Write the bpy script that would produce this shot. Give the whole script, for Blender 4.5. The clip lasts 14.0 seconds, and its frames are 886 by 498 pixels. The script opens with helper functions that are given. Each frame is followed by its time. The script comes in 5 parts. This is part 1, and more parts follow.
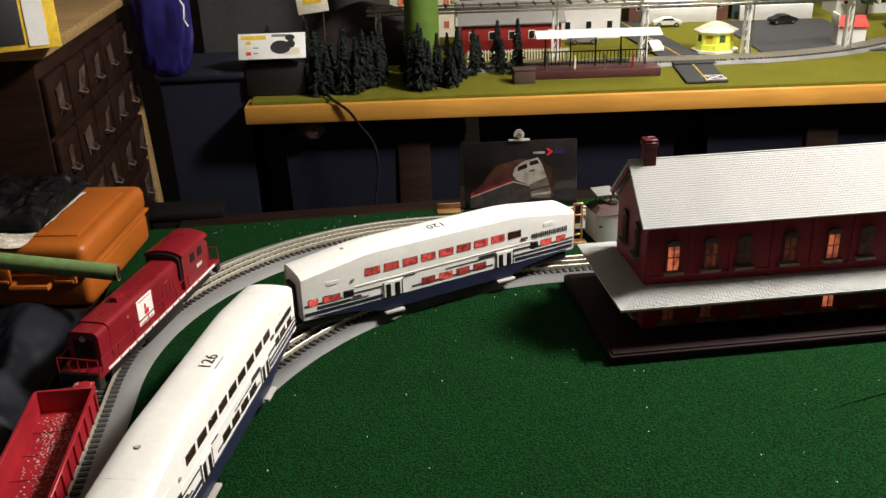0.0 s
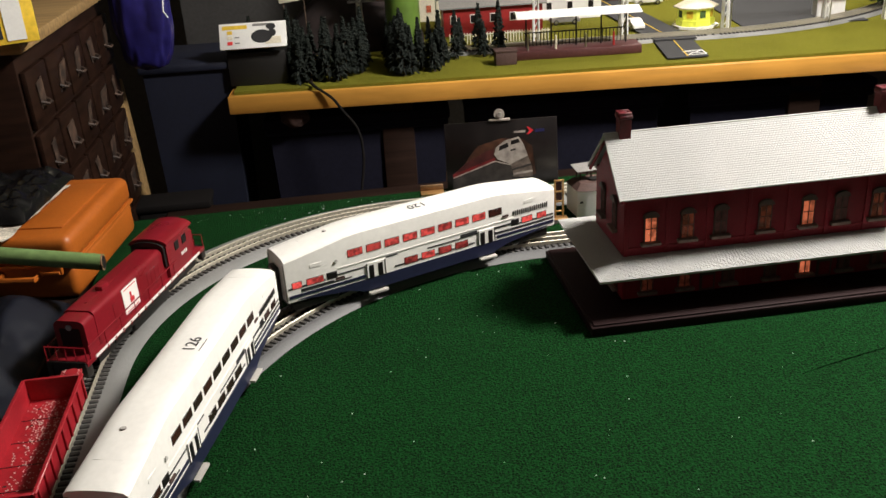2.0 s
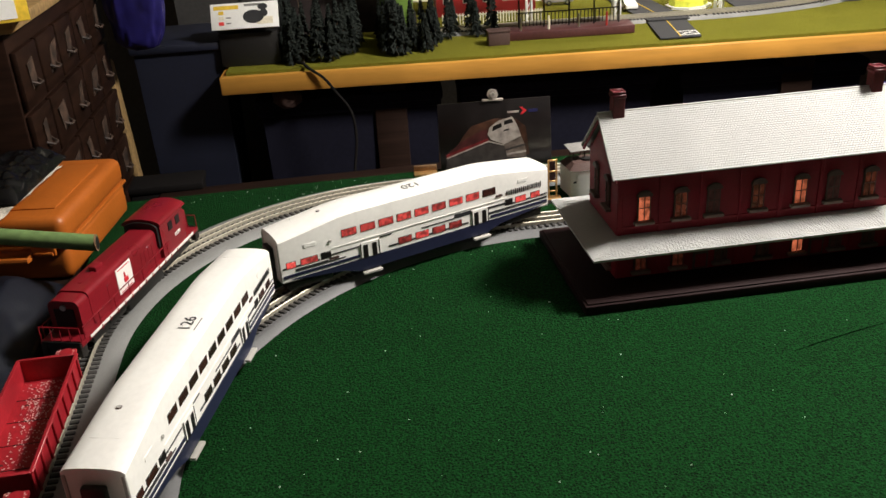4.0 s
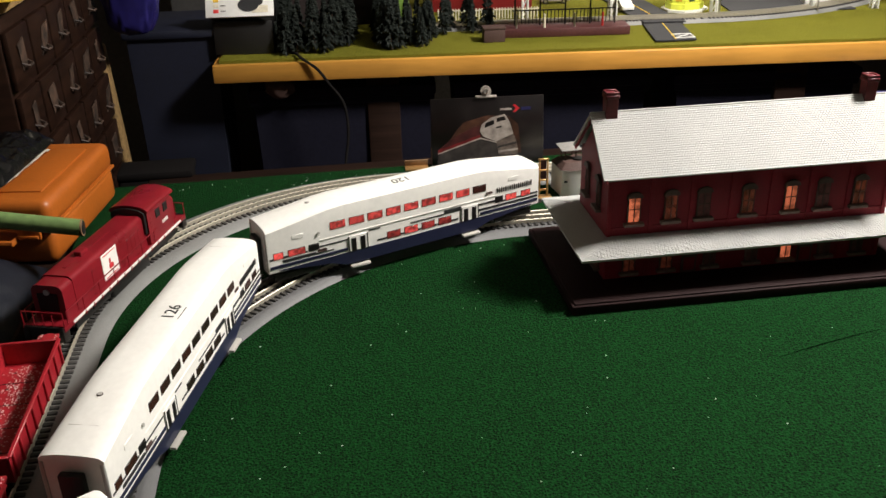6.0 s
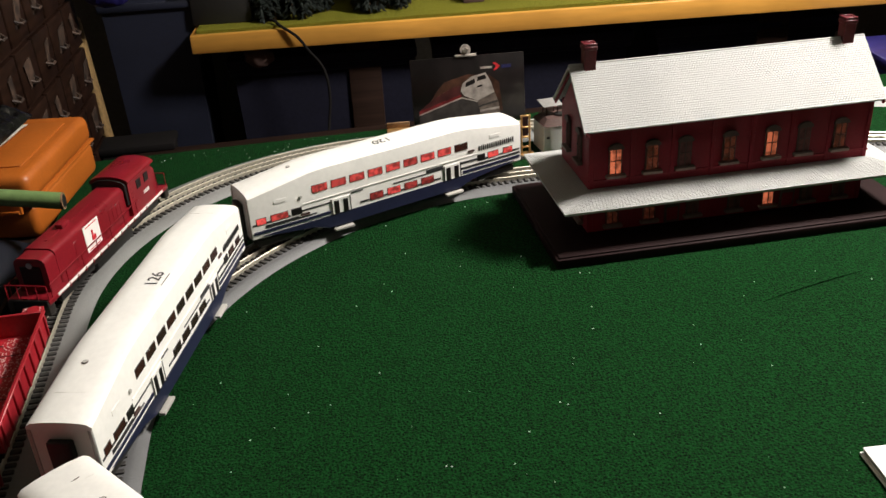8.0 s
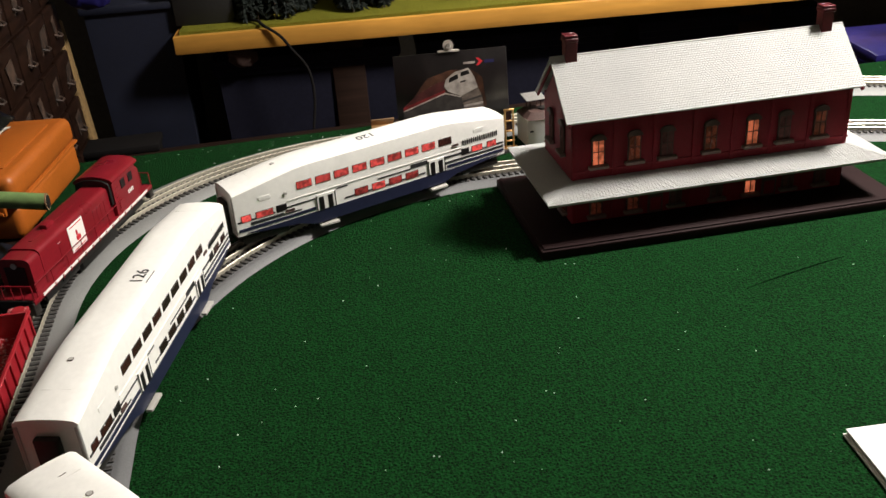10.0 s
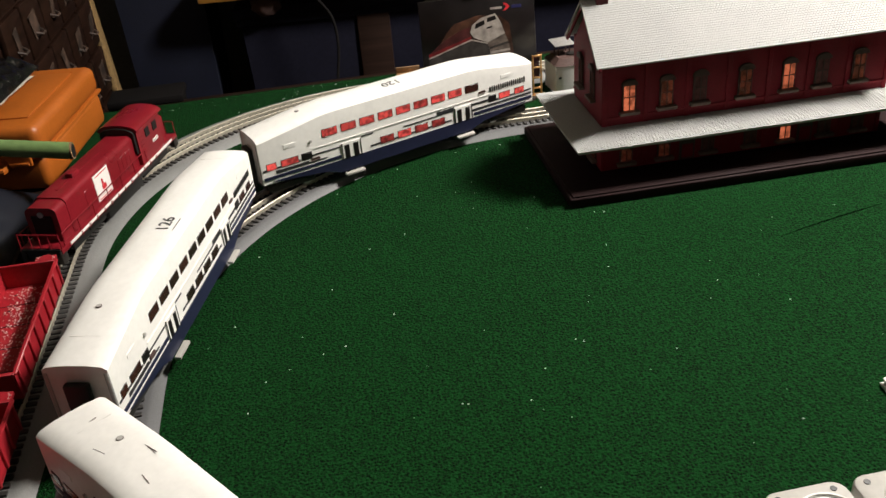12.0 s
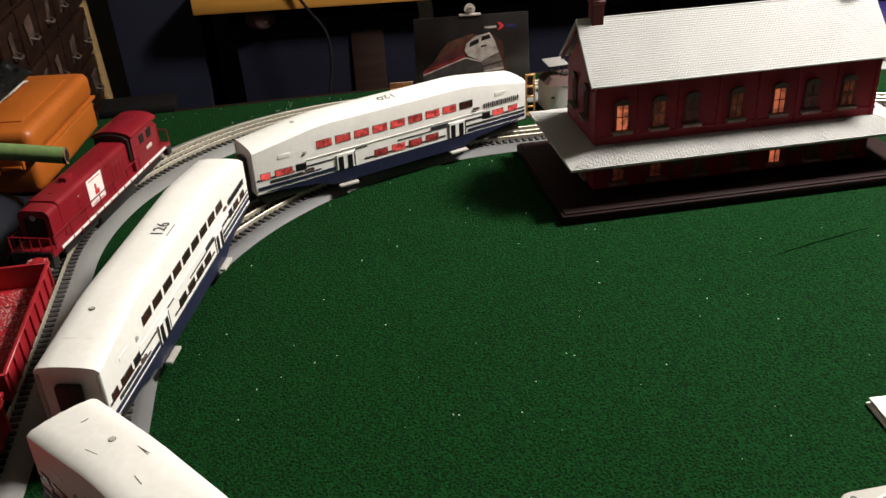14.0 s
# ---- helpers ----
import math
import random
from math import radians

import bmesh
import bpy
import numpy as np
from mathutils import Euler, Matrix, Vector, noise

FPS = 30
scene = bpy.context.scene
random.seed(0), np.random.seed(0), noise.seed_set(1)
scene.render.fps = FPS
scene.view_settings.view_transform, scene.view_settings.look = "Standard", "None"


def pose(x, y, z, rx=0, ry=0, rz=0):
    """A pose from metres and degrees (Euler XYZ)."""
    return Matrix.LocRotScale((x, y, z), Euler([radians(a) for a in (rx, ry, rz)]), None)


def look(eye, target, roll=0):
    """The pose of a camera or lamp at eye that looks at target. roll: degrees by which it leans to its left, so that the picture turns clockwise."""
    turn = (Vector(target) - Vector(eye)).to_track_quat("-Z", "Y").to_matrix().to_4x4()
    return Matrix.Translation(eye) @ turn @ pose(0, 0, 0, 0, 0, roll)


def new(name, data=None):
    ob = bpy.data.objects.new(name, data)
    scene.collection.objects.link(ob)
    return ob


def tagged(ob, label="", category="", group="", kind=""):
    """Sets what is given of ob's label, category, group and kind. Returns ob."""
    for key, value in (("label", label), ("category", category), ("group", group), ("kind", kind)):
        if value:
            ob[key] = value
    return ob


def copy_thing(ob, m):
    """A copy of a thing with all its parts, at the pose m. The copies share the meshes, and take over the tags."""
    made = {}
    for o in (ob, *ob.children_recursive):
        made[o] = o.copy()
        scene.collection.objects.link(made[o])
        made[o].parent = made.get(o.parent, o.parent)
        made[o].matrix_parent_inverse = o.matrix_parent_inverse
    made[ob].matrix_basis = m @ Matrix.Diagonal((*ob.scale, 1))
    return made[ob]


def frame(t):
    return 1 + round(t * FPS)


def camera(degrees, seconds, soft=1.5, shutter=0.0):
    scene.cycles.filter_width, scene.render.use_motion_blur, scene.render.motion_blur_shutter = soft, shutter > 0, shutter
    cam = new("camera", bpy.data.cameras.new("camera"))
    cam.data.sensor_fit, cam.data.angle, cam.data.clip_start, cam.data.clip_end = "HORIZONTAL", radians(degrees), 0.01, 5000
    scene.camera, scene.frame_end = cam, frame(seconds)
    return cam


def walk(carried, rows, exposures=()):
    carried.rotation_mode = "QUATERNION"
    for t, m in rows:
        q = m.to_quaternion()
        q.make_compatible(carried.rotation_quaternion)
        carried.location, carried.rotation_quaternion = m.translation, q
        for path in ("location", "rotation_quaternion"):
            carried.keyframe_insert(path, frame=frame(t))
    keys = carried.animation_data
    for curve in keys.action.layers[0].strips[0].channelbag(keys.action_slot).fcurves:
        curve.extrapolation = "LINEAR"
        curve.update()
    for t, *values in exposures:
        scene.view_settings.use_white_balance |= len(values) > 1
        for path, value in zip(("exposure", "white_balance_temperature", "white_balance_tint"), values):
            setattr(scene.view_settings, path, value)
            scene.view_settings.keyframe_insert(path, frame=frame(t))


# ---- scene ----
cam = camera(51.62, 14.0)
PATH = [
    (0, (-0.595, -1.138, 0.632), (-0.4450, 0.2274, 0.0292), -1.82),
    (0.5, (-0.581, -1.141, 0.637), (-0.3852, 0.2266, 0.0532), -1.64),
    (1, (-0.578, -1.147, 0.635), (-0.3908, 0.2202, 0.0465), -2.50),
    (1.5, (-0.578, -1.151, 0.628), (-0.4126, 0.2083, 0.0156), -2.86),
    (2, (-0.577, -1.159, 0.625), (-0.4220, 0.1976, 0.0040), -3.60),
    (2.5, (-0.580, -1.162, 0.623), (-0.4238, 0.1904, -0.0071), -3.57),
    (3, (-0.583, -1.164, 0.623), (-0.4206, 0.1843, -0.0131), -3.30),
    (3.5, (-0.580, -1.163, 0.622), (-0.4155, 0.1815, -0.0223), -3.57),
    (5.8, (-0.581, -1.161, 0.622), (-0.4136, 0.1800, -0.0283), -2.52),
    (6, (-0.579, -1.158, 0.620), (-0.3975, 0.1792, -0.0343), -1.49),
    (6.5, (-0.566, -1.156, 0.620), (-0.3633, 0.1761, -0.0385), -1.78),
    (7, (-0.565, -1.152, 0.619), (-0.3644, 0.1770, -0.0471), -2.28),
    (7.5, (-0.567, -1.156, 0.612), (-0.3630, 0.1605, -0.0780), -2.26),
    (7.7, (-0.569, -1.162, 0.609), (-0.3817, 0.1508, -0.0914), -3.22),
    (9.8, (-0.565, -1.172, 0.602), (-0.3688, 0.1435, -0.0906), -4.17),
    (10, (-0.565, -1.174, 0.600), (-0.3593, 0.1365, -0.1010), -4.18),
    (10.5, (-0.575, -1.172, 0.600), (-0.3732, 0.1354, -0.1080), -2.87),
    (11, (-0.578, -1.166, 0.596), (-0.4035, 0.1378, -0.1244), -4.45),
    (11.5, (-0.571, -1.167, 0.589), (-0.3907, 0.1189, -0.1621), -5.02),
    (12, (-0.569, -1.164, 0.587), (-0.4124, 0.1174, -0.1768), -5.21),
    (12.5, (-0.575, -1.166, 0.586), (-0.3928, 0.1150, -0.1725), -3.57),
    (13, (-0.581, -1.167, 0.585), (-0.4025, 0.1219, -0.1620), -3.26),
    (13.5, (-0.580, -1.169, 0.586), (-0.3938, 0.1218, -0.1547), -3.08),
    (14, (-0.582, -1.172, 0.583), (-0.3941, 0.1209, -0.1537), -3.15),
]
walk(cam, [(t, look(eye, target, roll)) for t, eye, target, roll in PATH])

# ---- light ----
world = bpy.data.worlds.new("World")
scene.world = world
world.use_nodes = True
world.node_tree.nodes["Background"].inputs[0].default_value = (0.9, 0.85, 0.75, 1)
world.node_tree.nodes["Background"].inputs[1].default_value = 0.02


def area_lamp(name, eye, target, size, power, colour, spread=180):
    data = bpy.data.lights.new(name, "AREA")
    data.shape, data.size, data.energy, data.color, data.spread = "DISK", size, power, colour, radians(spread)
    ob = new(name, data)
    ob.matrix_world = look(eye, target)
    return ob


area_lamp("ceiling_lamp_light", (0.84, 0.04, 1.60), (-0.1, 0.0, 0), 0.40, 111, (1.0, 0.945, 0.87))
area_lamp("village_lamp_light", (0.85, 1.85, 1.45), (0.70, 1.70, 0), 0.40, 6.8, (1.0, 0.92, 0.80), 85)
scene.view_settings.exposure = 0.0


# ---- materials ----
def mat(name, colour, rough=0.5, metal=0.0, grain=200.0, amount=0.15, bump=0.0, stain=8.0, stain_amount=0.12, emit=0.0, emit_colour=None, spec=0.5):
    """A procedural surface: fine grain and broad stains over one base colour."""
    m = bpy.data.materials.new(name)
    m.use_nodes = True
    nt = m.node_tree
    b = nt.nodes["Principled BSDF"]
    co = nt.nodes.new("ShaderNodeTexCoord")
    n1, n2 = nt.nodes.new("ShaderNodeTexNoise"), nt.nodes.new("ShaderNodeTexNoise")
    n1.inputs["Scale"].default_value, n2.inputs["Scale"].default_value = grain, stain
    n1.inputs["Detail"].default_value, n2.inputs["Detail"].default_value = 3, 4
    nt.links.new(co.outputs["Object"], n1.inputs["Vector"])
    nt.links.new(co.outputs["Object"], n2.inputs["Vector"])
    base = Vector(colour)
    prev = None
    for node, k in ((n1, amount), (n2, stain_amount)):
        ramp = nt.nodes.new("ShaderNodeMapRange")
        ramp.inputs["From Min"].default_value, ramp.inputs["From Max"].default_value = 0.3, 0.7
        ramp.inputs["To Min"].default_value, ramp.inputs["To Max"].default_value = 1 - k, 1 + k
        nt.links.new(node.outputs["Fac"], ramp.inputs["Value"])
        mul = nt.nodes.new("ShaderNodeVectorMath")
        mul.operation = "SCALE"
        if prev is None:
            mul.inputs[0].default_value = base
        else:
            nt.links.new(prev.outputs[0], mul.inputs[0])
        nt.links.new(ramp.outputs[0], mul.inputs["Scale"])
        prev = mul
    nt.links.new(prev.outputs[0], b.inputs["Base Color"])
    b.inputs["Roughness"].default_value, b.inputs["Metallic"].default_value = rough, metal
    b.inputs["Specular IOR Level"].default_value = spec
    rr = nt.nodes.new("ShaderNodeMapRange")
    rr.inputs["To Min"].default_value, rr.inputs["To Max"].default_value = max(0.03, rough - 0.08), min(1, rough + 0.08)
    nt.links.new(n2.outputs["Fac"], rr.inputs["Value"])
    nt.links.new(rr.outputs[0], b.inputs["Roughness"])
    if bump:
        bn = nt.nodes.new("ShaderNodeBump")
        bn.inputs["Strength"].default_value, bn.inputs["Distance"].default_value = bump, 0.001 if bump < 0.8 else 0.004
        nt.links.new(n1.outputs["Fac"], bn.inputs["Height"])
        nt.links.new(bn.outputs[0], b.inputs["Normal"])
    if emit:
        b.inputs["Emission Color"].default_value = (*(emit_colour or colour), 1)
        b.inputs["Emission Strength"].default_value = emit
    return m


def glow(name, colour, low, high, grain=300.0):
    """A lit pane: its brightness differs from pane to pane and within one, by what stands behind it."""
    m = mat(name, (0.02, 0.012, 0.01), 0.25)
    nt = m.node_tree
    b = nt.nodes["Principled BSDF"]
    info, co, noi = nt.nodes.new("ShaderNodeObjectInfo"), nt.nodes.new("ShaderNodeTexCoord"), nt.nodes.new("ShaderNodeTexNoise")
    noi.inputs["Scale"].default_value = grain
    noi.inputs["Detail"].default_value = 1
    nt.links.new(co.outputs["Object"], noi.inputs["Vector"])
    noi.noise_dimensions = "4D"
    rnd = nt.nodes.new("ShaderNodeMath")
    rnd.operation = "MULTIPLY"
    rnd.inputs[1].default_value = 40.0
    nt.links.new(info.outputs["Random"], rnd.inputs[0])
    nt.links.new(rnd.outputs[0], noi.inputs["W"])
    r1, r2 = nt.nodes.new("ShaderNodeMapRange"), nt.nodes.new("ShaderNodeMapRange")
    r1.inputs["To Min"].default_value, r1.inputs["To Max"].default_value = low, high
    r2.inputs["From Min"].default_value, r2.inputs["From Max"].default_value = 0.38, 0.58
    r2.inputs["To Min"].default_value = 0.35
    nt.links.new(info.outputs["Random"], r1.inputs["Value"])
    nt.links.new(noi.outputs["Fac"], r2.inputs["Value"])
    mul = nt.nodes.new("ShaderNodeMath")
    mul.operation = "MULTIPLY"
    nt.links.new(r1.outputs[0], mul.inputs[0])
    nt.links.new(r2.outputs[0], mul.inputs[1])
    b.inputs["Emission Color"].default_value = (*colour, 1)
    nt.links.new(mul.outputs[0], b.inputs["Emission Strength"])
    return m


def carpet_mat(name, dark, light, scale):
    m = mat(name, dark, 0.95, grain=scale, amount=0.6, bump=1.0, stain=3, stain_amount=0.22, spec=0.08)
    nt = m.node_tree
    b = nt.nodes["Principled BSDF"]
    co, vo = nt.nodes.new("ShaderNodeTexCoord"), nt.nodes.new("ShaderNodeTexVoronoi")
    vo.inputs["Scale"].default_value = scale
    vo.inputs["Randomness"].default_value = 0.75
    nt.links.new(co.outputs["Object"], vo.inputs["Vector"])
    mix = nt.nodes.new("ShaderNodeMix")
    mix.data_type = "RGBA"
    old = b.inputs["Base Color"].links[0].from_socket
    ramp = nt.nodes.new("ShaderNodeMapRange")
    ramp.inputs["From Min"].default_value, ramp.inputs["From Max"].default_value = 0.18, 0.7
    nt.links.new(vo.outputs["Distance"], ramp.inputs["Value"])
    nt.links.new(ramp.outputs[0], mix.inputs["Factor"])
    nt.links.new(old, mix.inputs["A"])
    mix.inputs["B"].default_value = (*light, 1)
    nt.links.new(mix.outputs["Result"], b.inputs["Base Color"])
    return m


def wood_mat(name, colour, rough=0.45, stretch=(2, 30, 30), amount=0.3):
    m = mat(name, colour, rough, grain=12, amount=amount, bump=0.15, stain=3, stain_amount=0.15)
    nt = m.node_tree
    mp = nt.nodes.new("ShaderNodeMapping")
    mp.inputs["Scale"].default_value = stretch
    co = [n for n in nt.nodes if n.type == "TEX_COORD"][0]
    nt.links.new(co.outputs["Object"], mp.inputs["Vector"])
    for n in nt.nodes:
        if n.type == "TEX_NOISE" and n.inputs["Scale"].default_value == 12:
            nt.links.new(mp.outputs[0], n.inputs["Vector"])
            n.inputs["Scale"].default_value = 3
    return m


M = {
    "carpet": carpet_mat("green_turf_carpet", (0.0004, 0.0036, 0.0006), (0.0038, 0.040, 0.0076), 330),
    "grass": carpet_mat("grass_mat", (0.122, 0.118, 0.012), (0.190, 0.182, 0.022), 500),
    "ply": wood_mat("plywood", (0.35, 0.22, 0.11)),
    "pine": wood_mat("varnished_pine", (0.60, 0.29, 0.055), 0.35, (2, 14, 14), 0.12),
    "darkwood": wood_mat("dark_brown_wood", (0.022, 0.012, 0.009), 0.5),
    "drawerwood": wood_mat("drawer_wood", (0.0155, 0.0068, 0.0042), 0.5, (4, 4, 30), 0.4),
    "tan": wood_mat("tan_board", (0.24, 0.15, 0.06), 0.6),
    "wall": mat("dark_wall_paint", (0.10, 0.088, 0.075), 0.8, grain=60, bump=0.1, stain=1.5),
    "floor": wood_mat("floor_boards", (0.10, 0.06, 0.04), 0.6),
    "ceiling": mat("ceiling_paint", (0.62, 0.57, 0.50), 0.9, grain=80, stain=1.5),
    "bed": mat("grey_roadbed_plastic", (0.20, 0.20, 0.195), 0.55, grain=700, amount=0.12, bump=0.2, stain=14),
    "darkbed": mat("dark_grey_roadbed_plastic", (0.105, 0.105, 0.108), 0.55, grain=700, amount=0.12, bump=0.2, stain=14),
    "tie": mat("black_tie_plastic", (0.03, 0.027, 0.025), 0.55, grain=500),
    "rail": mat("nickel_rail", (0.66, 0.61, 0.50), 0.38, 0.65, grain=300, amount=0.1),
    "white": mat("white_coach_plastic", (0.86, 0.84, 0.80), 0.36, grain=150, amount=0.03, stain=20, stain_amount=0.04),
    "blue": mat("navy_coach_paint", (0.015, 0.017, 0.045), 0.4, grain=200, amount=0.1),
    "black": mat("black_plastic", (0.011, 0.010, 0.0095), 0.5, grain=300, amount=0.2),
    "darkmetal": mat("blackened_metal", (0.05, 0.045, 0.04), 0.45, 0.6, grain=400, amount=0.3),
    "steel": mat("bright_steel", (0.6, 0.58, 0.55), 0.3, 1.0),
    "redwin": glow("red_lit_pane", (1.0, 0.105, 0.09), 0.16, 0.90, 160),
    "dimwin": glow("dim_coach_pane", (0.5, 0.06, 0.03), 0.0, 0.06),
    "stationwin": mat("unlit_station_pane", (0.11, 0.045, 0.042), 0.7, spec=0.08, grain=120, amount=0.4),
    "darkwin": mat("dark_pane", (0.010, 0.008, 0.008), 0.4, spec=0.3),
    "red": mat("red_loco_paint", (0.20, 0.009, 0.016), 0.30, grain=200, amount=0.08, stain=15),
    "redcar": mat("red_gondola_paint", (0.32, 0.014, 0.022), 0.4, grain=250, amount=0.12, stain=18, stain_amount=0.2),
    "dust": mat("pale_dust", (0.62, 0.45, 0.42), 0.9, grain=600, amount=0.3),
    "brick": mat("oxblood_station_wall", (0.19, 0.0065, 0.016), 0.6, spec=0.25, grain=500, amount=0.18, bump=0.3, stain=20),
    "base": mat("brown_station_base", (0.013, 0.0040, 0.0042), 0.7, spec=0.15, grain=300, bump=0.2, stain=10),
    "trim": mat("dark_grey_trim", (0.080, 0.048, 0.042), 0.6, spec=0.2, grain=300),
    "sill": mat("grey_brown_sill", (0.17, 0.12, 0.105), 0.7, spec=0.2, grain=300),
    "roof": mat("grey_shingle", (0.42, 0.42, 0.41), 0.62, grain=500, amount=0.08, bump=0.1, stain=10, stain_amount=0.08),
    "warmwin": glow("warm_lit_pane", (1.0, 0.24, 0.11), 0.4, 0.7, 90),
    "dimwarm": glow("dim_station_pane", (0.8, 0.16, 0.08), 0.03, 0.13, 90),
    "orange": mat("orange_case_plastic", (0.36, 0.092, 0.010), 0.42, grain=160, amount=0.06, bump=0.1, stain=9),
    "greentube": mat("green_tube", (0.16, 0.25, 0.09), 0.4, grain=80),
    "pillar": mat("green_pillar_paint", (0.11, 0.19, 0.03), 0.45, grain=30, stain=4),
    "cloth": mat("black_blue_cloth", (0.004, 0.005, 0.010), 0.55, spec=0.25, grain=250, bump=0.3, stain=10, stain_amount=0.4),
    "bag": mat("blue_bag_plastic", (0.016, 0.013, 0.105), 0.35, grain=60, bump=0.3, stain=12, stain_amount=0.4),
    "bin": mat("blue_bin_plastic", (0.006, 0.008, 0.021), 0.6, grain=100),
    "navybin": mat("dark_blue_tote", (0.010, 0.010, 0.020), 0.7, spec=0.15, grain=100),
    "grey": mat("grey_tote_plastic", (0.045, 0.043, 0.042), 0.55, grain=100),
    "paper": mat("white_paper", (0.80, 0.79, 0.76), 0.7, grain=200, amount=0.03),
    "newsprint": mat("newsprint", (0.55, 0.5, 0.42), 0.8, grain=350, amount=0.5, stain=60, stain_amount=0.4),
    "cardboard": mat("cardboard", (0.22, 0.13, 0.065), 0.8, grain=150),
    "asphalt": mat("model_asphalt", (0.032, 0.032, 0.035), 0.8, grain=500, amount=0.25),
    "plate": mat("worn_brown_plate", (0.040, 0.022, 0.014), 0.7, grain=60, amount=0.5, stain=30, stain_amount=0.5),
    "picgrey": mat("printed_grey", (0.34, 0.30, 0.27), 0.35, grain=70, amount=0.4),
    "picmid": mat("printed_brown_grey", (0.12, 0.095, 0.080), 0.35, grain=90, amount=0.5),
    "picmaroon": mat("printed_maroon", (0.055, 0.014, 0.014), 0.35, grain=60, amount=0.5),
    "picdark": mat("printed_dark_grey", (0.035, 0.03, 0.028), 0.35, grain=70, amount=0.5),
    "picred": mat("printed_dull_red", (0.14, 0.012, 0.014), 0.35, grain=60, amount=0.4),
    "wrap": mat("black_wrap", (0.004, 0.004, 0.0045), 0.2, grain=90, bump=0.4),
    "chimney": mat("dark_maroon_chimney", (0.095, 0.007, 0.012), 0.4, grain=300),
    "teal": mat("dull_teal_wall", (0.030, 0.065, 0.055), 0.6, grain=150),
    "brownwall": mat("brown_shop_wall", (0.14, 0.060, 0.035), 0.6, grain=150),
    "rubber": mat("black_rubber", (0.008, 0.007, 0.007), 0.85, spec=0.08, grain=100),
    "maroon": mat("maroon_platform", (0.075, 0.022, 0.022), 0.5, grain=200),
    "redwall": mat("red_house_wall", (0.30, 0.014, 0.014), 0.55, grain=200),
    "greyroof": mat("grey_house_roof", (0.22, 0.21, 0.20), 0.6, grain=200),
    "cream": mat("cream_wall", (0.72, 0.66, 0.52), 0.6, grain=200),
    "yellow": mat("lime_house_plastic", (0.62, 0.64, 0.07), 0.45, grain=100, emit=0.25, emit_colour=(0.75, 0.8, 0.08)),
    "yellowpaint": mat("yellow_paint", (0.75, 0.50, 0.04), 0.5, grain=100),
    "scarlet": mat("scarlet_roof", (0.70, 0.05, 0.045), 0.5, grain=100),
    "fir": mat("fir_needles", (0.006, 0.011, 0.0075), 0.8, grain=300, amount=0.5),
    "leaf": mat("tree_foliage", (0.05, 0.10, 0.025), 0.8, grain=300, amount=0.5),
    "bark": mat("bark", (0.07, 0.045, 0.03), 0.9, grain=200),
    "hill": mat("brown_hill_foam", (0.014, 0.007, 0.0065), 0.9, grain=60, amount=0.4, bump=0.6),
    "copper": mat("copper_frame", (0.62, 0.36, 0.14), 0.35, 0.7, grain=200),
    "postergrey": mat("poster_black", (0.008, 0.006, 0.006), 0.3, grain=40, amount=0.4, stain=9, stain_amount=0.5),
    "posterglow": mat("poster_brown", (0.050, 0.021, 0.012), 0.35, grain=40, amount=0.7, stain=25, stain_amount=0.6),
    "padgrey": mat("pale_grey_plastic", (0.46, 0.44, 0.41), 0.4, grain=150, amount=0.04),
    "blank": mat("dark_ink", (0.02, 0.02, 0.022), 0.6),
    "redink": mat("red_ink", (0.55, 0.02, 0.03), 0.5),
    "navyink": mat("navy_ink", (0.012, 0.012, 0.07), 0.5),
    "lampglow": mat("lamp_diffuser", (0.9, 0.85, 0.75), 0.5, emit=3.0, emit_colour=(1.0, 0.86, 0.66)),
}

for k in ("darkwood", "drawerwood"):
    M[k].node_tree.nodes["Principled BSDF"].inputs["Specular IOR Level"].default_value = 0.12


# ---- mesh helpers ----
def mesh_of(name, bm, material, smooth=False):
    me = bpy.data.meshes.new(name)
    bmesh.ops.recalc_face_normals(bm, faces=bm.faces)
    bm.to_mesh(me)
    bm.free()
    me.materials.append(M[material])
    me.shade_smooth()
    me.set_sharp_from_angle(angle=radians(80 if smooth else 38))
    return me


def part(name, bm, material, parent=None, label="", smooth=False, at=None):
    ob = new(name, mesh_of(name, bm, material, smooth) if isinstance(bm, bmesh.types.BMesh) else bm)
    if parent is not None:
        ob.parent = parent
    if at is not None:
        ob.matrix_basis = at
    if label:
        tagged(ob, label)
    return ob


def thing(name, m=None, label="", category="", group="", kind=""):
    ob = new(name)
    ob.empty_display_size = 0.02
    if m is not None:
        ob.matrix_basis = m
    return tagged(ob, label, category, group, kind)


def box(sx, sy, sz, c=(0, 0, 0), bev=0.0, bm=None, rot=None, seg=2):
    """A block by size and centre, with rounded edges."""
    b = bmesh.new()
    bmesh.ops.create_cube(b, size=1)
    bmesh.ops.scale(b, vec=(sx, sy, sz), verts=b.verts)
    if bev:
        bmesh.ops.bevel(b, geom=list(b.edges), offset=bev, segments=seg, affect="EDGES", profile=0.5)
    if rot is not None:
        bmesh.ops.transform(b, matrix=rot, verts=b.verts)
    bmesh.ops.translate(b, vec=c, verts=b.verts)
    return joined(bm, b)


def joined(bm, b):
    if bm is None:
        return b
    me = bpy.data.meshes.new("tmp")
    b.to_mesh(me)
    b.free()
    bm.from_mesh(me)
    bpy.data.meshes.remove(me)
    return bm


